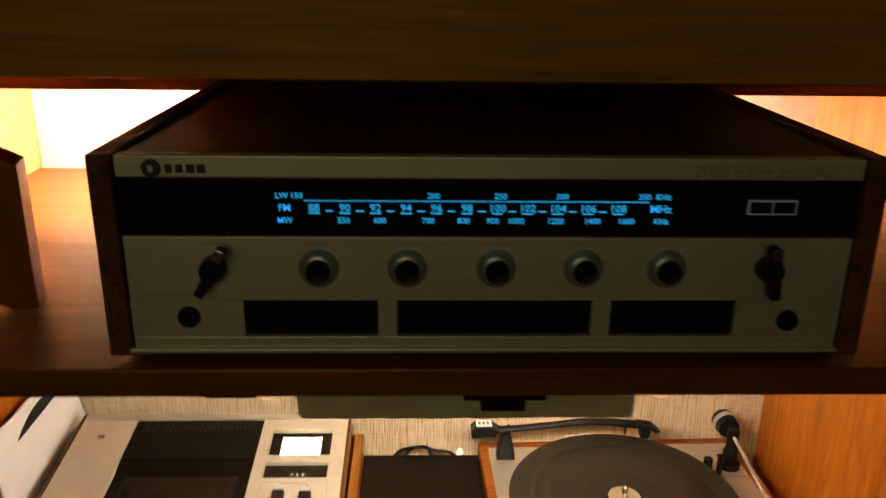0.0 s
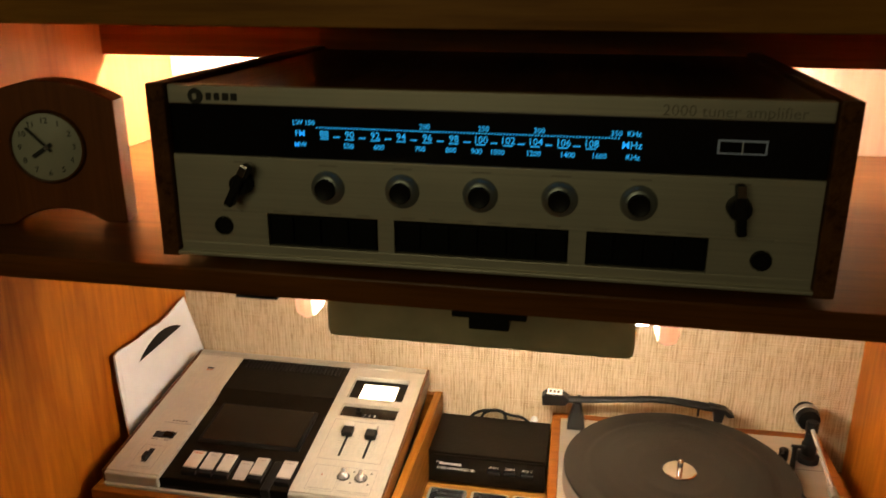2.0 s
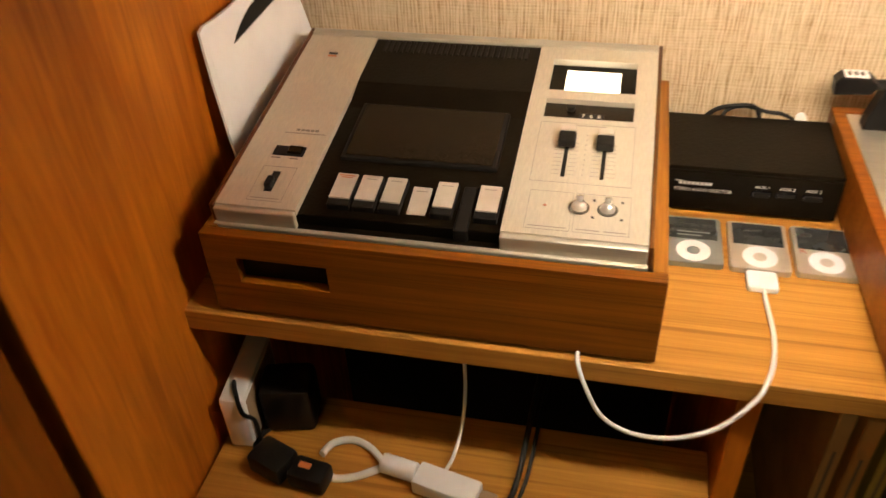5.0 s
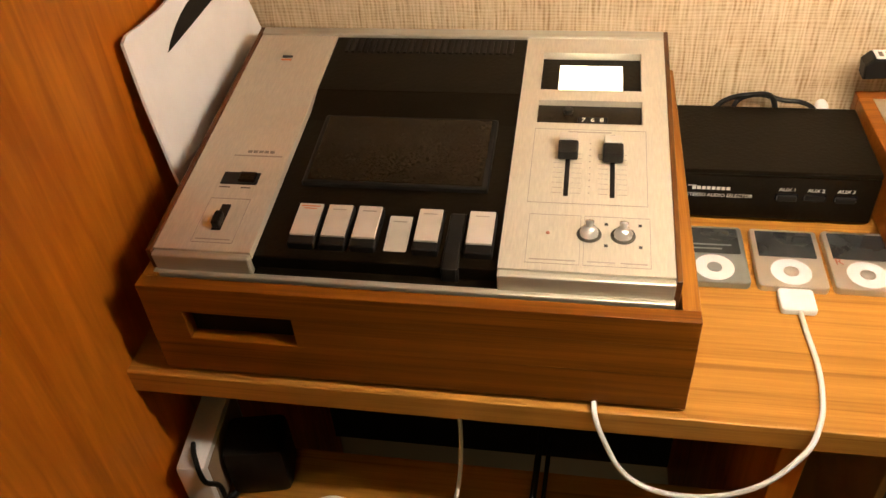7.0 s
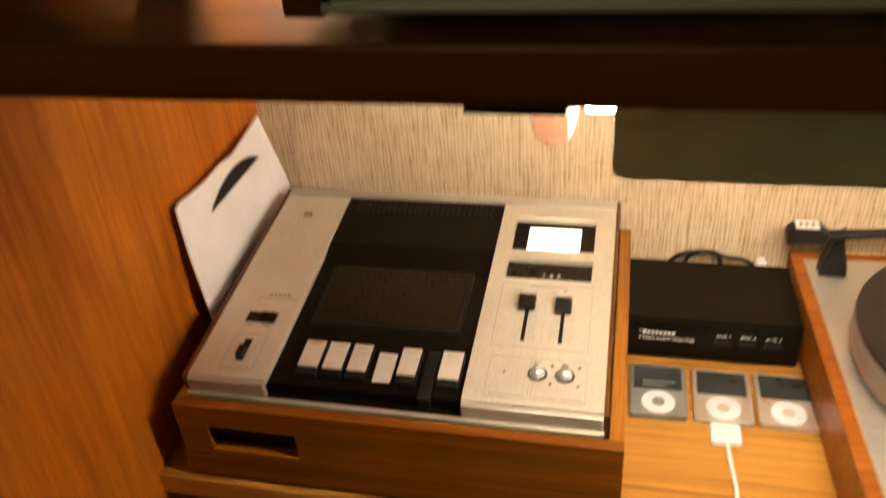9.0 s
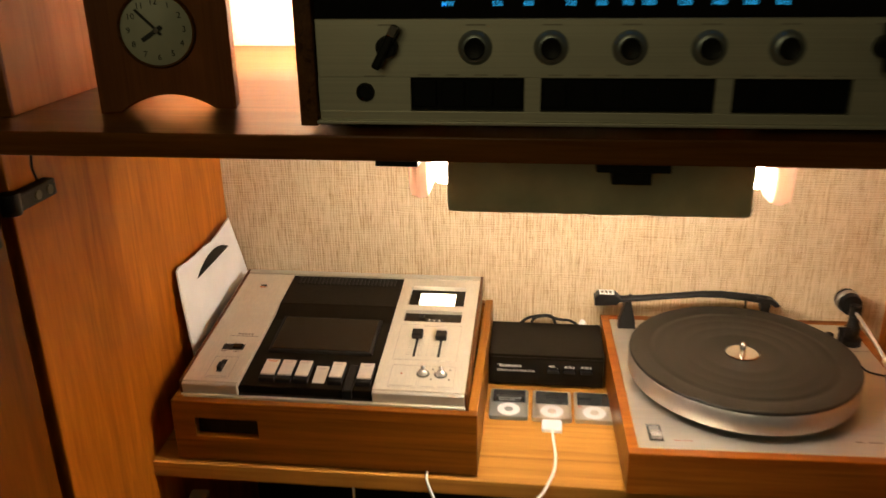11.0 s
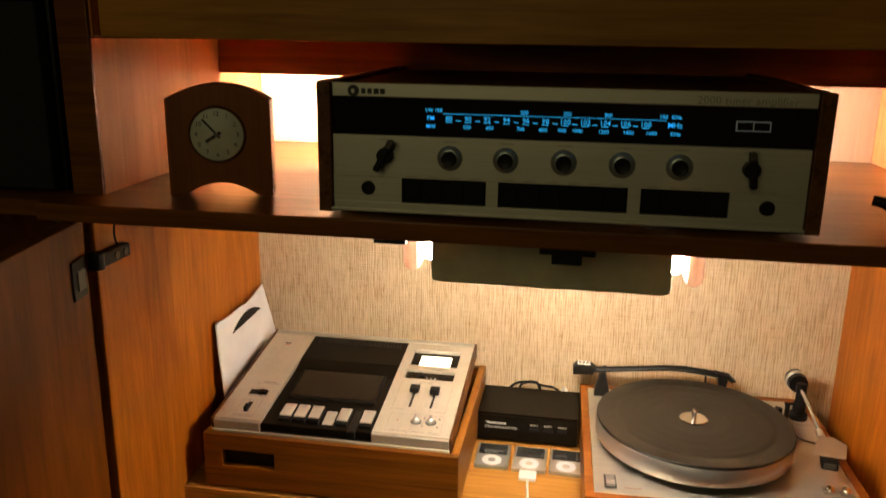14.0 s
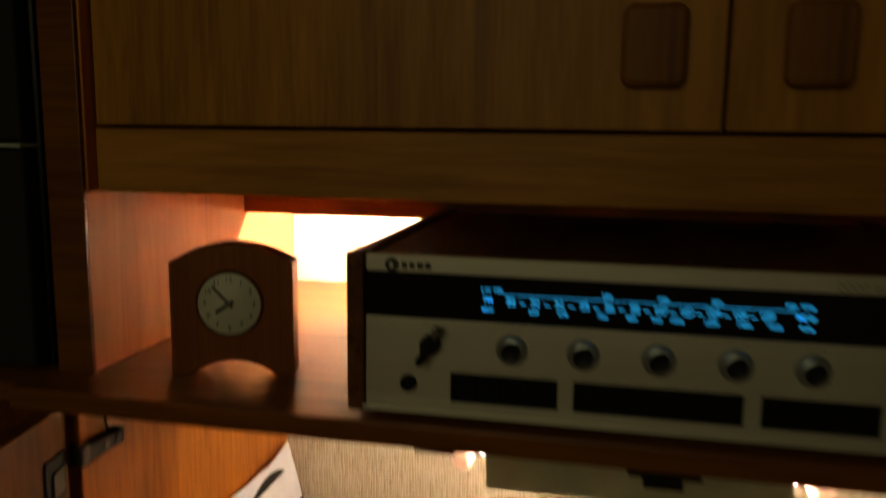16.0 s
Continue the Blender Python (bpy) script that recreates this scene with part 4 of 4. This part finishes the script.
def sleeve():
    s = thing("record_sleeve", (-0.478, 0.40, 0.75), "white paper record sleeve leaning on the side panel", "record sleeve")
    edge = [(0.316, 0.7515), (0.3035, 0.8447), (0.297, 0.905), (0.2945, 0.9515), (0.302, 0.9545), (0.325, 0.9525), (0.352, 0.9515), (0.383, 0.953), (0.408, 0.9505), (0.436, 0.9545), (0.462, 0.959), (0.4785, 0.9618), (0.490, 0.930), (0.502, 0.900), (0.515, 0.8643), (0.520, 0.82), (0.520, 0.7515)]
    sh = lambda y, z: -0.4850 - 0.120 * (z - 0.75) - 0.0025 * math.sin(9 * y + 14 * z)
    back = lambda y, z: y + 0.13 * (z - 0.87)
    t = bmesh.new()
    a = [t.verts.new((sh(y, z) + 0.0012, back(y, z), z)) for y, z in edge]
    b = [t.verts.new((sh(y, z) - 0.0012, back(y, z), z)) for y, z in edge]
    t.faces.new(a)
    t.faces.new(b[::-1])
    for i in range(len(a)):
        j = (i + 1) % len(a)
        t.faces.new((a[j], a[i], b[i], b[j]))
    bmesh.ops.triangulate(t, faces=[f for f in t.faces if len(f.verts) > 4])
    bmesh.ops.recalc_face_normals(t, faces=t.faces)
    part("paper", t, PAPER, s, "white paper sleeve")
    # dark record showing in the thumb notch
    t = bmesh.new()
    n = 14
    lo, hi = [], []
    for i in range(n + 1):
        u = i / n
        y, z = 0.345 + 0.112 * u, 0.922 + 0.0045 * u
        up = 0.0155 * math.sin(math.pi * u) ** 0.8
        lo.append(t.verts.new((sh(y, z) + 0.0022, back(y, z), z)))
        hi.append(t.verts.new((sh(y, z + up) + 0.0022, back(y, z + up), z + up)) if 0 < i < n else lo[-1])
    for i in range(n):
        q = list(dict.fromkeys([lo[i], lo[i + 1], hi[i + 1], hi[i]]))
        t.faces.new(q)
    r = bmesh.ops.extrude_face_region(t, geom=t.faces[:])
    bmesh.ops.translate(t, verts=[v for v in r["geom"] if isinstance(v, bmesh.types.BMVert)], vec=(-0.0012, 0, 0))
    bmesh.ops.recalc_face_normals(t, faces=t.faces)
    part("record_edge", t, BLACK, s, "black record in the notch")
    # torn slit below the notch, and the inner sleeve bulging at the foot
    t = bmesh.new()
    p0, p1 = Vector((0.0, 0.345, 0.922)), Vector((0.0, 0.316, 0.911))
    q = [(p0.y, p0.z + 0.0006), (p1.y, p1.z), (p0.y, p0.z - 0.0006)]
    f = t.faces.new([t.verts.new((sh(y, z) + 0.0016, back(y, z), z)) for y, z in q])
    r = bmesh.ops.extrude_face_region(t, geom=[f])
    bmesh.ops.translate(t, verts=[v for v in r["geom"] if isinstance(v, bmesh.types.BMVert)], vec=(-0.0006, 0, 0))
    bmesh.ops.recalc_face_normals(t, faces=t.faces)
    part("slit", t, GREY_INK, s, "thin torn slit")
    t = bmesh.new()
    rows = []
    for i in range(9):
        u = i / 8
        y, z = 0.306 + 0.074 * u, 0.8465 + 0.005 * u
        bulge = 0.0060 * math.sin(math.pi * u) ** 0.7
        rows.append([t.verts.new((sh(y, z) + 0.0014 + bulge * k, back(y, z) - 0.004 * k * math.sin(math.pi * u), z - 0.010 * (1 - k) * math.sin(math.pi * u))) for k in (0.0, 0.5, 0.85, 1.0)])
    for a, b in zip(rows, rows[1:]):
        for j in range(3):
            t.faces.new((a[j], a[j + 1], b[j + 1], b[j]))
    bmesh.ops.solidify(t, geom=t.faces[:], thickness=0.0006)
    bmesh.ops.recalc_face_normals(t, faces=t.faces)
    part("inner_sleeve", t, PAPER, s, "bulging white inner sleeve", True)


sleeve()


# ---- turntable ----
seated(-0.003, 0.001, 0.0, 1.015, 1.015, 1.05, (0.059, 0.1765, 0.750))


def turntable():
    tt = thing("turntable", (0.245, 0.35, 0.75), "belt drive turntable on a reddish wooden plinth", "turntable")
    x0, x1, y0, y1, z0, z1, w = 0.0590, 0.4245, 0.1765, 0.5245, 0.756, 0.808, 0.012
    part("plinth_board", box(x0, x1, y0, y0 + w, z0, z1, 0.001), RED_WOOD, tt, "reddish wooden plinth board")
    part("plinth_board", box(x0, x1, y1 - w, y1, z0, z1, 0.001), RED_WOOD, tt)
    part("plinth_board", box(x0, x0 + w, y0 + w, y1 - w, z0, z1, 0.001), RED_WOOD, tt)
    part("plinth_board", box(x1 - w, x1, y0 + w, y1 - w, z0, z1, 0.001), RED_WOOD, tt)
    part("base_plate", box(x0 + w, x1 - w, y0 + w, y1 - w, z0, z0 + 0.004, 0), BLACK, tt)
    for fx in (x0 + 0.03, x1 - 0.03):
        for fy in (y0 + 0.03, y1 - 0.03):
            part("foot", cyl(0.012, 0.0062, pose(fx, fy, 0.75), n=16), RUBBER, tt)
    part("top_plate", box(x0 + w + 0.0004, x1 - w - 0.0004, y0 + w + 0.0004, y1 - w - 0.0004, 0.800, 0.8072, 0.0006), ALU_PLATE, tt, "brushed aluminium top plate")
    part("arm_board_joint", box(0.362, 0.4215, 0.4320, 0.4328, 0.8070, 0.8075, 0), GREY_INK, tt)
    C = pose(0.2145, 0.338, 0.0)
    pl = part("platter", lathe([(0.0, 0.8170), (0.1296, 0.8170), (0.1321, 0.8200), (0.1361, 0.8200), (0.1375, 0.8225), (0.1375, 0.8430), (0.1364, 0.8445), (0.0, 0.8445)], C, 96), STEEL, tt, "satin grey metal platter", True)
    prof = [(0.0, 0.8446), (0.1367, 0.8446), (0.1371, 0.8474), (0.1362, 0.8486), (0.1158, 0.8486), (0.1144, 0.8481), (0.1100, 0.8481), (0.1090, 0.8484), (0.1042, 0.8484)]
    for i in range(3):
        r = 0.104 - i * 0.019
        prof += [(r + 0.0012, 0.8484), (r + 0.0002, 0.8483), (r - 0.0130, 0.8483), (r - 0.0140, 0.8484)]
    prof += [(0.046, 0.8484), (0.0445, 0.8482), (0.021, 0.8484), (0.0205, 0.847), (0.0, 0.847)]
    part("mat", lathe(prof, C, 96), RUBBER, pl, "black ribbed rubber mat", True)
    part("centre_disc", lathe([(0.0, 0.8494), (0.0185, 0.8494), (0.0195, 0.8486), (0.0195, 0.8471)], C, 48), CHROME, pl, "polished centre disc", True)
    part("spindle", lathe([(0.0, 0.863), (0.0022, 0.8622), (0.0036, 0.8600), (0.0036, 0.849)], C, 24), CHROME, pl, "", True)
    tt.rotation_euler.z = radians(1.4)
    # speed rocker
    ro = part("speed_switch", box(0.0850, 0.1010, 0.2030, 0.2350, 0.8071, 0.8080, 0.0003), BLACK, tt, "black and silver rocker switch")
    part("rocker", slab([(0.2055, 0.8078), (0.2055, 0.8125), (0.2100, 0.8140), (0.2195, 0.8098), (0.2325, 0.8082), (0.2325, 0.8078)], 0.0115, Matrix.Translation((0.0873, 0, 0)) @ pose(0, 0, 0, 90, 0, 90), 0.0006), BRIGHT, ro, "silver rocker")
    for i, w in enumerate((0.008, 0.011)):
        part("legend_bar", box(0.1120 + i * 0.010, 0.1120 + i * 0.010 + w, 0.2050, 0.2064, 0.8070, 0.8075, 0), RED_INK, tt, "small red printed mark")
    for i, w in enumerate((0.010, 0.016)):
        part("legend_bar", box(0.3120 + i * 0.014, 0.3120 + i * 0.014 + w, 0.2150, 0.2165, 0.8070, 0.8075, 0), GREY_INK, tt)
    # finger buttons at the front corner
    for i in range(2):
        b = part("lever_button", box(0.3680 + i * 0.0205, 0.3860 + i * 0.0205, 0.2330, 0.2520, 0.8071, 0.8090, 0.0008), STEEL, tt, "chrome finger button")
        part("button_dome", lathe([(0.0, 0.0060), (0.0035, 0.0052), (0.0062, 0.0026), (0.0072, 0.0)], pose(0.3770 + i * 0.0205, 0.2425, 0.809), 24), CHROME, b, "", True)
    # tone arm, at rest
    P = Vector((0.3930, 0.456, 0.855))
    arm = part("arm_base", lathe([(0.0, 0.852), (0.007, 0.852), (0.0075, 0.835), (0.0095, 0.832), (0.0095, 0.818), (0.014, 0.815), (0.014, 0.8072)], pose(P.x, P.y, 0), 36), BLACK, tt, "black tone arm base", True)
    part("bearing", lathe([(0.0, 0.008), (0.0065, 0.008), (0.008, 0.0065), (0.008, -0.0065), (0.0065, -0.008), (0.0, -0.008)], pose(P.x, P.y, P.z), 28), BLACK, arm, "", True)
    Wt = look(P, P + Vector((0.006, -0.2, -0.012)))
    part("counterweight", lathe([(0.0, 0.040), (0.0125, 0.040), (0.0145, 0.038), (0.0145, 0.030), (0.0152, 0.029), (0.0152, 0.024), (0.0142, 0.023), (0.0142, 0.014), (0.0, 0.014)], Wt, 32), BLACK, arm, "black counterweight", True)
    part("weight_ring", lathe([(0.0150, 0.031), (0.0160, 0.030), (0.0160, 0.024), (0.0150, 0.023)], Wt, 32), STEEL, arm, "pale metal ring", True)
    tip = Vector((0.3835, 0.318, 0.846))
    part("arm_tube", tube([P + Vector((0, 0.01, 0.0)), P.lerp(tip, 0.5), tip], 0.0028, 16, 4), BRIGHT, arm, "chrome tone arm tube", True)
    part("collar", cyl(0.0050, 0.016, look(tip + Vector((0, 0.012, 0.0012)), tip + Vector((0, 0.2, 0.02))), n=20), STEEL, arm, "", True)
    S = pose(0.3850, 0.287, 0.8425, 2, 0, -12) @ Matrix.Diagonal((1.15, 1.15, 1.0, 1.0))
    shell = part("head_shell", slab([(-0.007, 0.030), (0.007, 0.030), (0.021, 0.016), (0.0165, -0.018), (-0.0165, -0.020), (-0.015, 0.010)], 0.0020, S, 0.0008), PALE_PLASTIC, arm, "pale tan head shell")
    part("cartridge", box(-0.009, 0.009, -0.026, 0.004, -0.0140, -0.0004, 0.0015, S), BLACK, shell, "black pickup cartridge")
    part("cartridge_face", box(-0.0065, 0.0065, -0.0275, -0.0258, -0.0110, -0.0040, 0.0005, S), DARK_METAL, shell)
    part("finger_lift", tube([S @ Vector((-0.013, 0.008, 0.001)), S @ Vector((-0.030, 0.009, 0.003)), S @ Vector((-0.037, 0.014, 0.006))], 0.0013, 8, 4), BLACK, shell)
    rest = part("arm_rest", cyl(0.0035, 0.034, pose(0.368, 0.430, 0.8072), b=0.0006, n=16), BLACK, tt, "black arm rest post", True)
    part("rest_clip", box(0.363, 0.380, 0.4275, 0.4325, 0.839, 0.8425, 0.0012), BLACK, rest)
    part("cue_lever", tube([(0.362, 0.452, 0.812), (0.355, 0.44, 0.83), (0.3515, 0.42, 0.833)], 0.0018, 8, 4), BLACK, tt, "black cueing lever")
    part("cue_post", cyl(0.006, 0.016, pose(0.362, 0.452, 0.8072), b=0.001, n=18), BLACK, tt, "", True)


turntable()


# ---- dust brush arm at the back of the turntable ----
def brush_arm():
    a = thing("record_brush", (0.09, 0.50, 0.808), "black record cleaning arm on a small stand", "record brush")
    foot = slab([(-0.0125, 0.0), (0.0125, 0.0), (0.0110, 0.012), (0.0065, 0.030), (0.0040, 0.040), (-0.0040, 0.040), (-0.0070, 0.028), (-0.0115, 0.012)], 0.018, pose(0.0895, 0.494, 0.8074, 90, 0, 0), 0.0015)
    st = part("stand", foot, BLACK, a, "black tapered stand")
    seated(0.003, 0.0, -0.0055, 0.935, 1.0, 1.05, (0.036, 0.1765, 0.750))
    part("pivot_pin", cyl(0.0028, 0.014, pose(0.0895, 0.485, 0.850), b=0.0006, n=16), BLACK, st, "", True)
    rod = bmesh.new()
    way = [(0.060, 0.8560, 0.0050), (0.100, 0.8590, 0.0044), (0.150, 0.8640, 0.0042), (0.195, 0.8685, 0.0044), (0.225, 0.8690, 0.0048), (0.262, 0.8660, 0.0052), (0.292, 0.8630, 0.0056)]
    rings = []
    for x, z, r in way:
        rings.append([rod.verts.new((x, 0.485 + 1.25 * r * math.cos(math.pi * j / 5), z + r * math.sin(math.pi * j / 5))) for j in range(10)])
    for p, q in zip(rings, rings[1:]):
        for j in range(10):
            rod.faces.new((p[j], p[(j + 1) % 10], q[(j + 1) % 10], q[j]))
    rod.faces.new(rings[0][::-1])
    rod.faces.new(rings[-1])
    bmesh.ops.recalc_face_normals(rod, faces=rod.faces)
    part("rod", rod, BLACK, a, "black tapering arm", True)
    block = slab([(0.0355, 0.8480), (0.0700, 0.8500), (0.0760, 0.8590), (0.0660, 0.8660), (0.0400, 0.8660), (0.0340, 0.8600)], 0.018, pose(0, 0.495, 0, 90, 0, 0), 0.002)
    wt = part("weight", block, BLACK, a, "black counterweight block")
    part("label", box(0.0420, 0.0645, 0.4785, 0.4935, 0.8658, 0.8666, 0), PAPER, wt, "small white label")
    for i in range(3):
        part("label_bar", box(0.0450 + 0.0060 * i, 0.0485 + 0.0060 * i, 0.482, 0.4895, 0.8664, 0.8669, 0), GREY_INK, wt)
    head = slab([(0.276, 0.8690), (0.300, 0.8655), (0.312, 0.8560), (0.304, 0.8545), (0.298, 0.8590), (0.2960, 0.8470), (0.2840, 0.8470), (0.282, 0.8600)], 0.016, pose(0, 0.493, 0, 90, 0, 0), 0.0015)
    br = part("brush_head", head, BLACK, a, "black hooked brush head")
    for i in range(6):
        part("bristle_tuft", cyl(0.0014, 0.0080, pose(0.2855 + 0.0019 * i, 0.4805 + 0.0018 * (i % 3), 0.8400, 4 - i, 6, 0), r2=0.0010, n=8), GREY_INK, br)
    part("peg", cyl(0.0018, 0.014, pose(0.2620, 0.485, 0.8500), n=12), BLACK, a)


brush_arm()

# ---- small dark thing on the shelf by the receiver ----
seated(0.007, 0.0, 0.0252)
trinket = thing("pipe_stub", (0.335, 0.10, 1.185), "small dark ornament lying on the shelf", "ornament")
part("bowl", lathe([(0.0, 0.0), (0.014, 0.001), (0.018, 0.008), (0.0165, 0.016), (0.010, 0.020), (0.0, 0.019)], pose(0.350, 0.075, 1.1852, 0, 0, 0), 28), BLACK, trinket, "", True)
part("stem", tube([(0.340, 0.078, 1.200), (0.328, 0.085, 1.207), (0.318, 0.090, 1.209)], 0.0055, 12, 5), BLACK, trinket, "", True)

# ---- lower shelf clutter ----
seated(-0.019, -0.024, -0.0160)
wb = thing("power_adapter", (-0.479, 0.25, 0.60), "white plastic adapter box against the side panel", "adapter")
part("case", box(-0.0125, 0.0125, -0.046, 0.046, 0.0, 0.068, 0.004, pose(-0.4700, 0.2425, 0.6003, 0, 0, 6)), WHITE, wb, "white plastic case", True)
part("lid_seam", box(0.0124, 0.0132, -0.040, 0.040, 0.006, 0.062, 0.0005, pose(-0.4700, 0.2425, 0.6003, 0, 0, 6)), PALE_PLASTIC, wb)
part("cable", tube([(-0.472, 0.222, 0.667), (-0.462, 0.205, 0.674), (-0.455, 0.196, 0.655), (-0.452, 0.208, 0.63), (-0.446, 0.200, 0.606)], 0.0022), BLACK, wb, "black power cable")
seated(-0.016, -0.016, -0.0160)
bb = thing("plug_adapter", (-0.43, 0.20, 0.60), "black plug adapters tangled on the lower shelf", "adapter")
part("case", box(-0.026, 0.026, -0.022, 0.022, 0.0, 0.058, 0.007, pose(-0.432, 0.236, 0.6003, 0, 0, 12)), BLACK, bb, "black mains adapter", True)
part("socket", box(-0.020, 0.020, -0.016, 0.016, 0.0, 0.024, 0.005, pose(-0.428, 0.172, 0.6003, 0, 0, -20)), BLACK, bb, "black socket", True)
part("plug", box(-0.019, 0.019, -0.013, 0.013, 0.0, 0.022, 0.005, pose(-0.388, 0.163, 0.6003, 0, 0, -8)), BLACK, bb, "black plug", True)
part("red_mark", box(-0.006, 0.006, -0.004, 0.002, 0.0218, 0.0226, 0.0, pose(-0.392, 0.166, 0.6003, 0, 0, -8)), ORANGE_INK, bb, "small red mark")
part("cable", tube([(-0.448, 0.218, 0.604), (-0.456, 0.20, 0.604), (-0.452, 0.185, 0.606), (-0.440, 0.178, 0.610)], 0.0032), BLACK, bb)
seated(-0.014, 0.006, -0.0160)
ad = thing("inline_adapter", (-0.27, 0.16, 0.60), "white inline adapter with cables on the lower shelf", "adapter")
part("case", box(-0.031, 0.031, -0.013, 0.013, 0.0, 0.018, 0.003, pose(-0.262, 0.153, 0.6003, 0, 0, -12)), WHITE, ad, "white plastic case", True)
part("sleeve", cyl(0.0095, 0.036, pose(-0.328, 0.1685, 0.6098, 90, 0, 80), b=0.002, n=20), WHITE, ad, "white ribbed sleeve", True)
part("socket", cyl(0.008, 0.016, pose(-0.231, 0.1475, 0.6085, 90, 0, 80), b=0.002, n=20), PALE_PLASTIC, ad, "grey cable end", True)
part("cord", tube([(-0.327, 0.169, 0.609), (-0.345, 0.186, 0.6045), (-0.365, 0.193, 0.6035), (-0.382, 0.184, 0.606), (-0.388, 0.168, 0.608)], 0.0036), WHITE, ad, "white cord")
part("cord", tube([(-0.388, 0.158, 0.606), (-0.372, 0.147, 0.604), (-0.350, 0.152, 0.604), (-0.328, 0.164, 0.607)], 0.0036), WHITE, ad, "white cord")
part("lead", tube([(-0.218, 0.145, 0.608), (-0.206, 0.150, 0.606), (-0.200, 0.170, 0.612), (-0.197, 0.205, 0.625), (-0.194, 0.25, 0.64), (-0.19, 0.32, 0.645)], 0.0028), BLACK, ad, "black lead")
part("lead", tube([(-0.218, 0.141, 0.606), (-0.202, 0.143, 0.604), (-0.193, 0.170, 0.608), (-0.189, 0.205, 0.620), (-0.186, 0.25, 0.634), (-0.18, 0.32, 0.64)], 0.0020), BLACK, ad, "black lead")
part("cord", tube([(-0.268, 0.166, 0.612), (-0.262, 0.180, 0.617), (-0.258, 0.205, 0.632), (-0.258, 0.226, 0.662), (-0.260, 0.234, 0.70), (-0.261, 0.236, 0.7425)], 0.0018), WHITE, ad, "thin white cord")


# ---- record collection under the desk ----
seated()


def records():
    rng = random.Random(7)
    x = 0.046
    inks = [(0.58, 0.34, 0.13), (0.52, 0.27, 0.08), (0.12, 0.06, 0.035), (0.045, 0.035, 0.03), (0.52, 0.12, 0.06), (0.33, 0.29, 0.24), (0.52, 0.45, 0.33), (0.28, 0.26, 0.20), (0.52, 0.42, 0.10)]
    mats = [plain("card_%s" % w, c, 0.65, 0, 0.18, 25, 0.15) for w, c in zip(("tan", "ochre", "brown", "black", "red", "grey", "cream", "olive", "yellow"), inks)]
    words = ["tan", "ochre", "brown", "black", "red", "grey", "cream", "olive", "yellow"]
    order = [0, 1, 8, 3, 2, 3, 3, 8, 4, 3, 5, 6, 6, 6, 5, 6, 7, 8, 8, 2, 6, 5, 0]
    for i in order:
        w = rng.uniform(0.0125, 0.0165)
        if x + w > 0.43:
            break
        h = rng.uniform(0.300, 0.312) if i != 3 else 0.296
        y = 0.215 + rng.uniform(0.0, 0.012) + (0.02 if i == 3 else 0)
        b = thing("record_album", (x + w / 2, y + 0.15, 0.39), "%s record album standing on the lower shelf" % words[i], "record album", "records under the desk")
        part("cover", box(x, x + w, y, y + 0.308, 0.3902, 0.39 + h, 0.0012), mats[i], b)
        if i != 3:
            part("spine_bar", box(x + w * 0.41, x + w * 0.59, y - 0.0004, y + 0.001, 0.47, 0.39 + h - 0.05, 0), GREY_INK, b)
        x += w + rng.uniform(0.005, 0.010)


records()
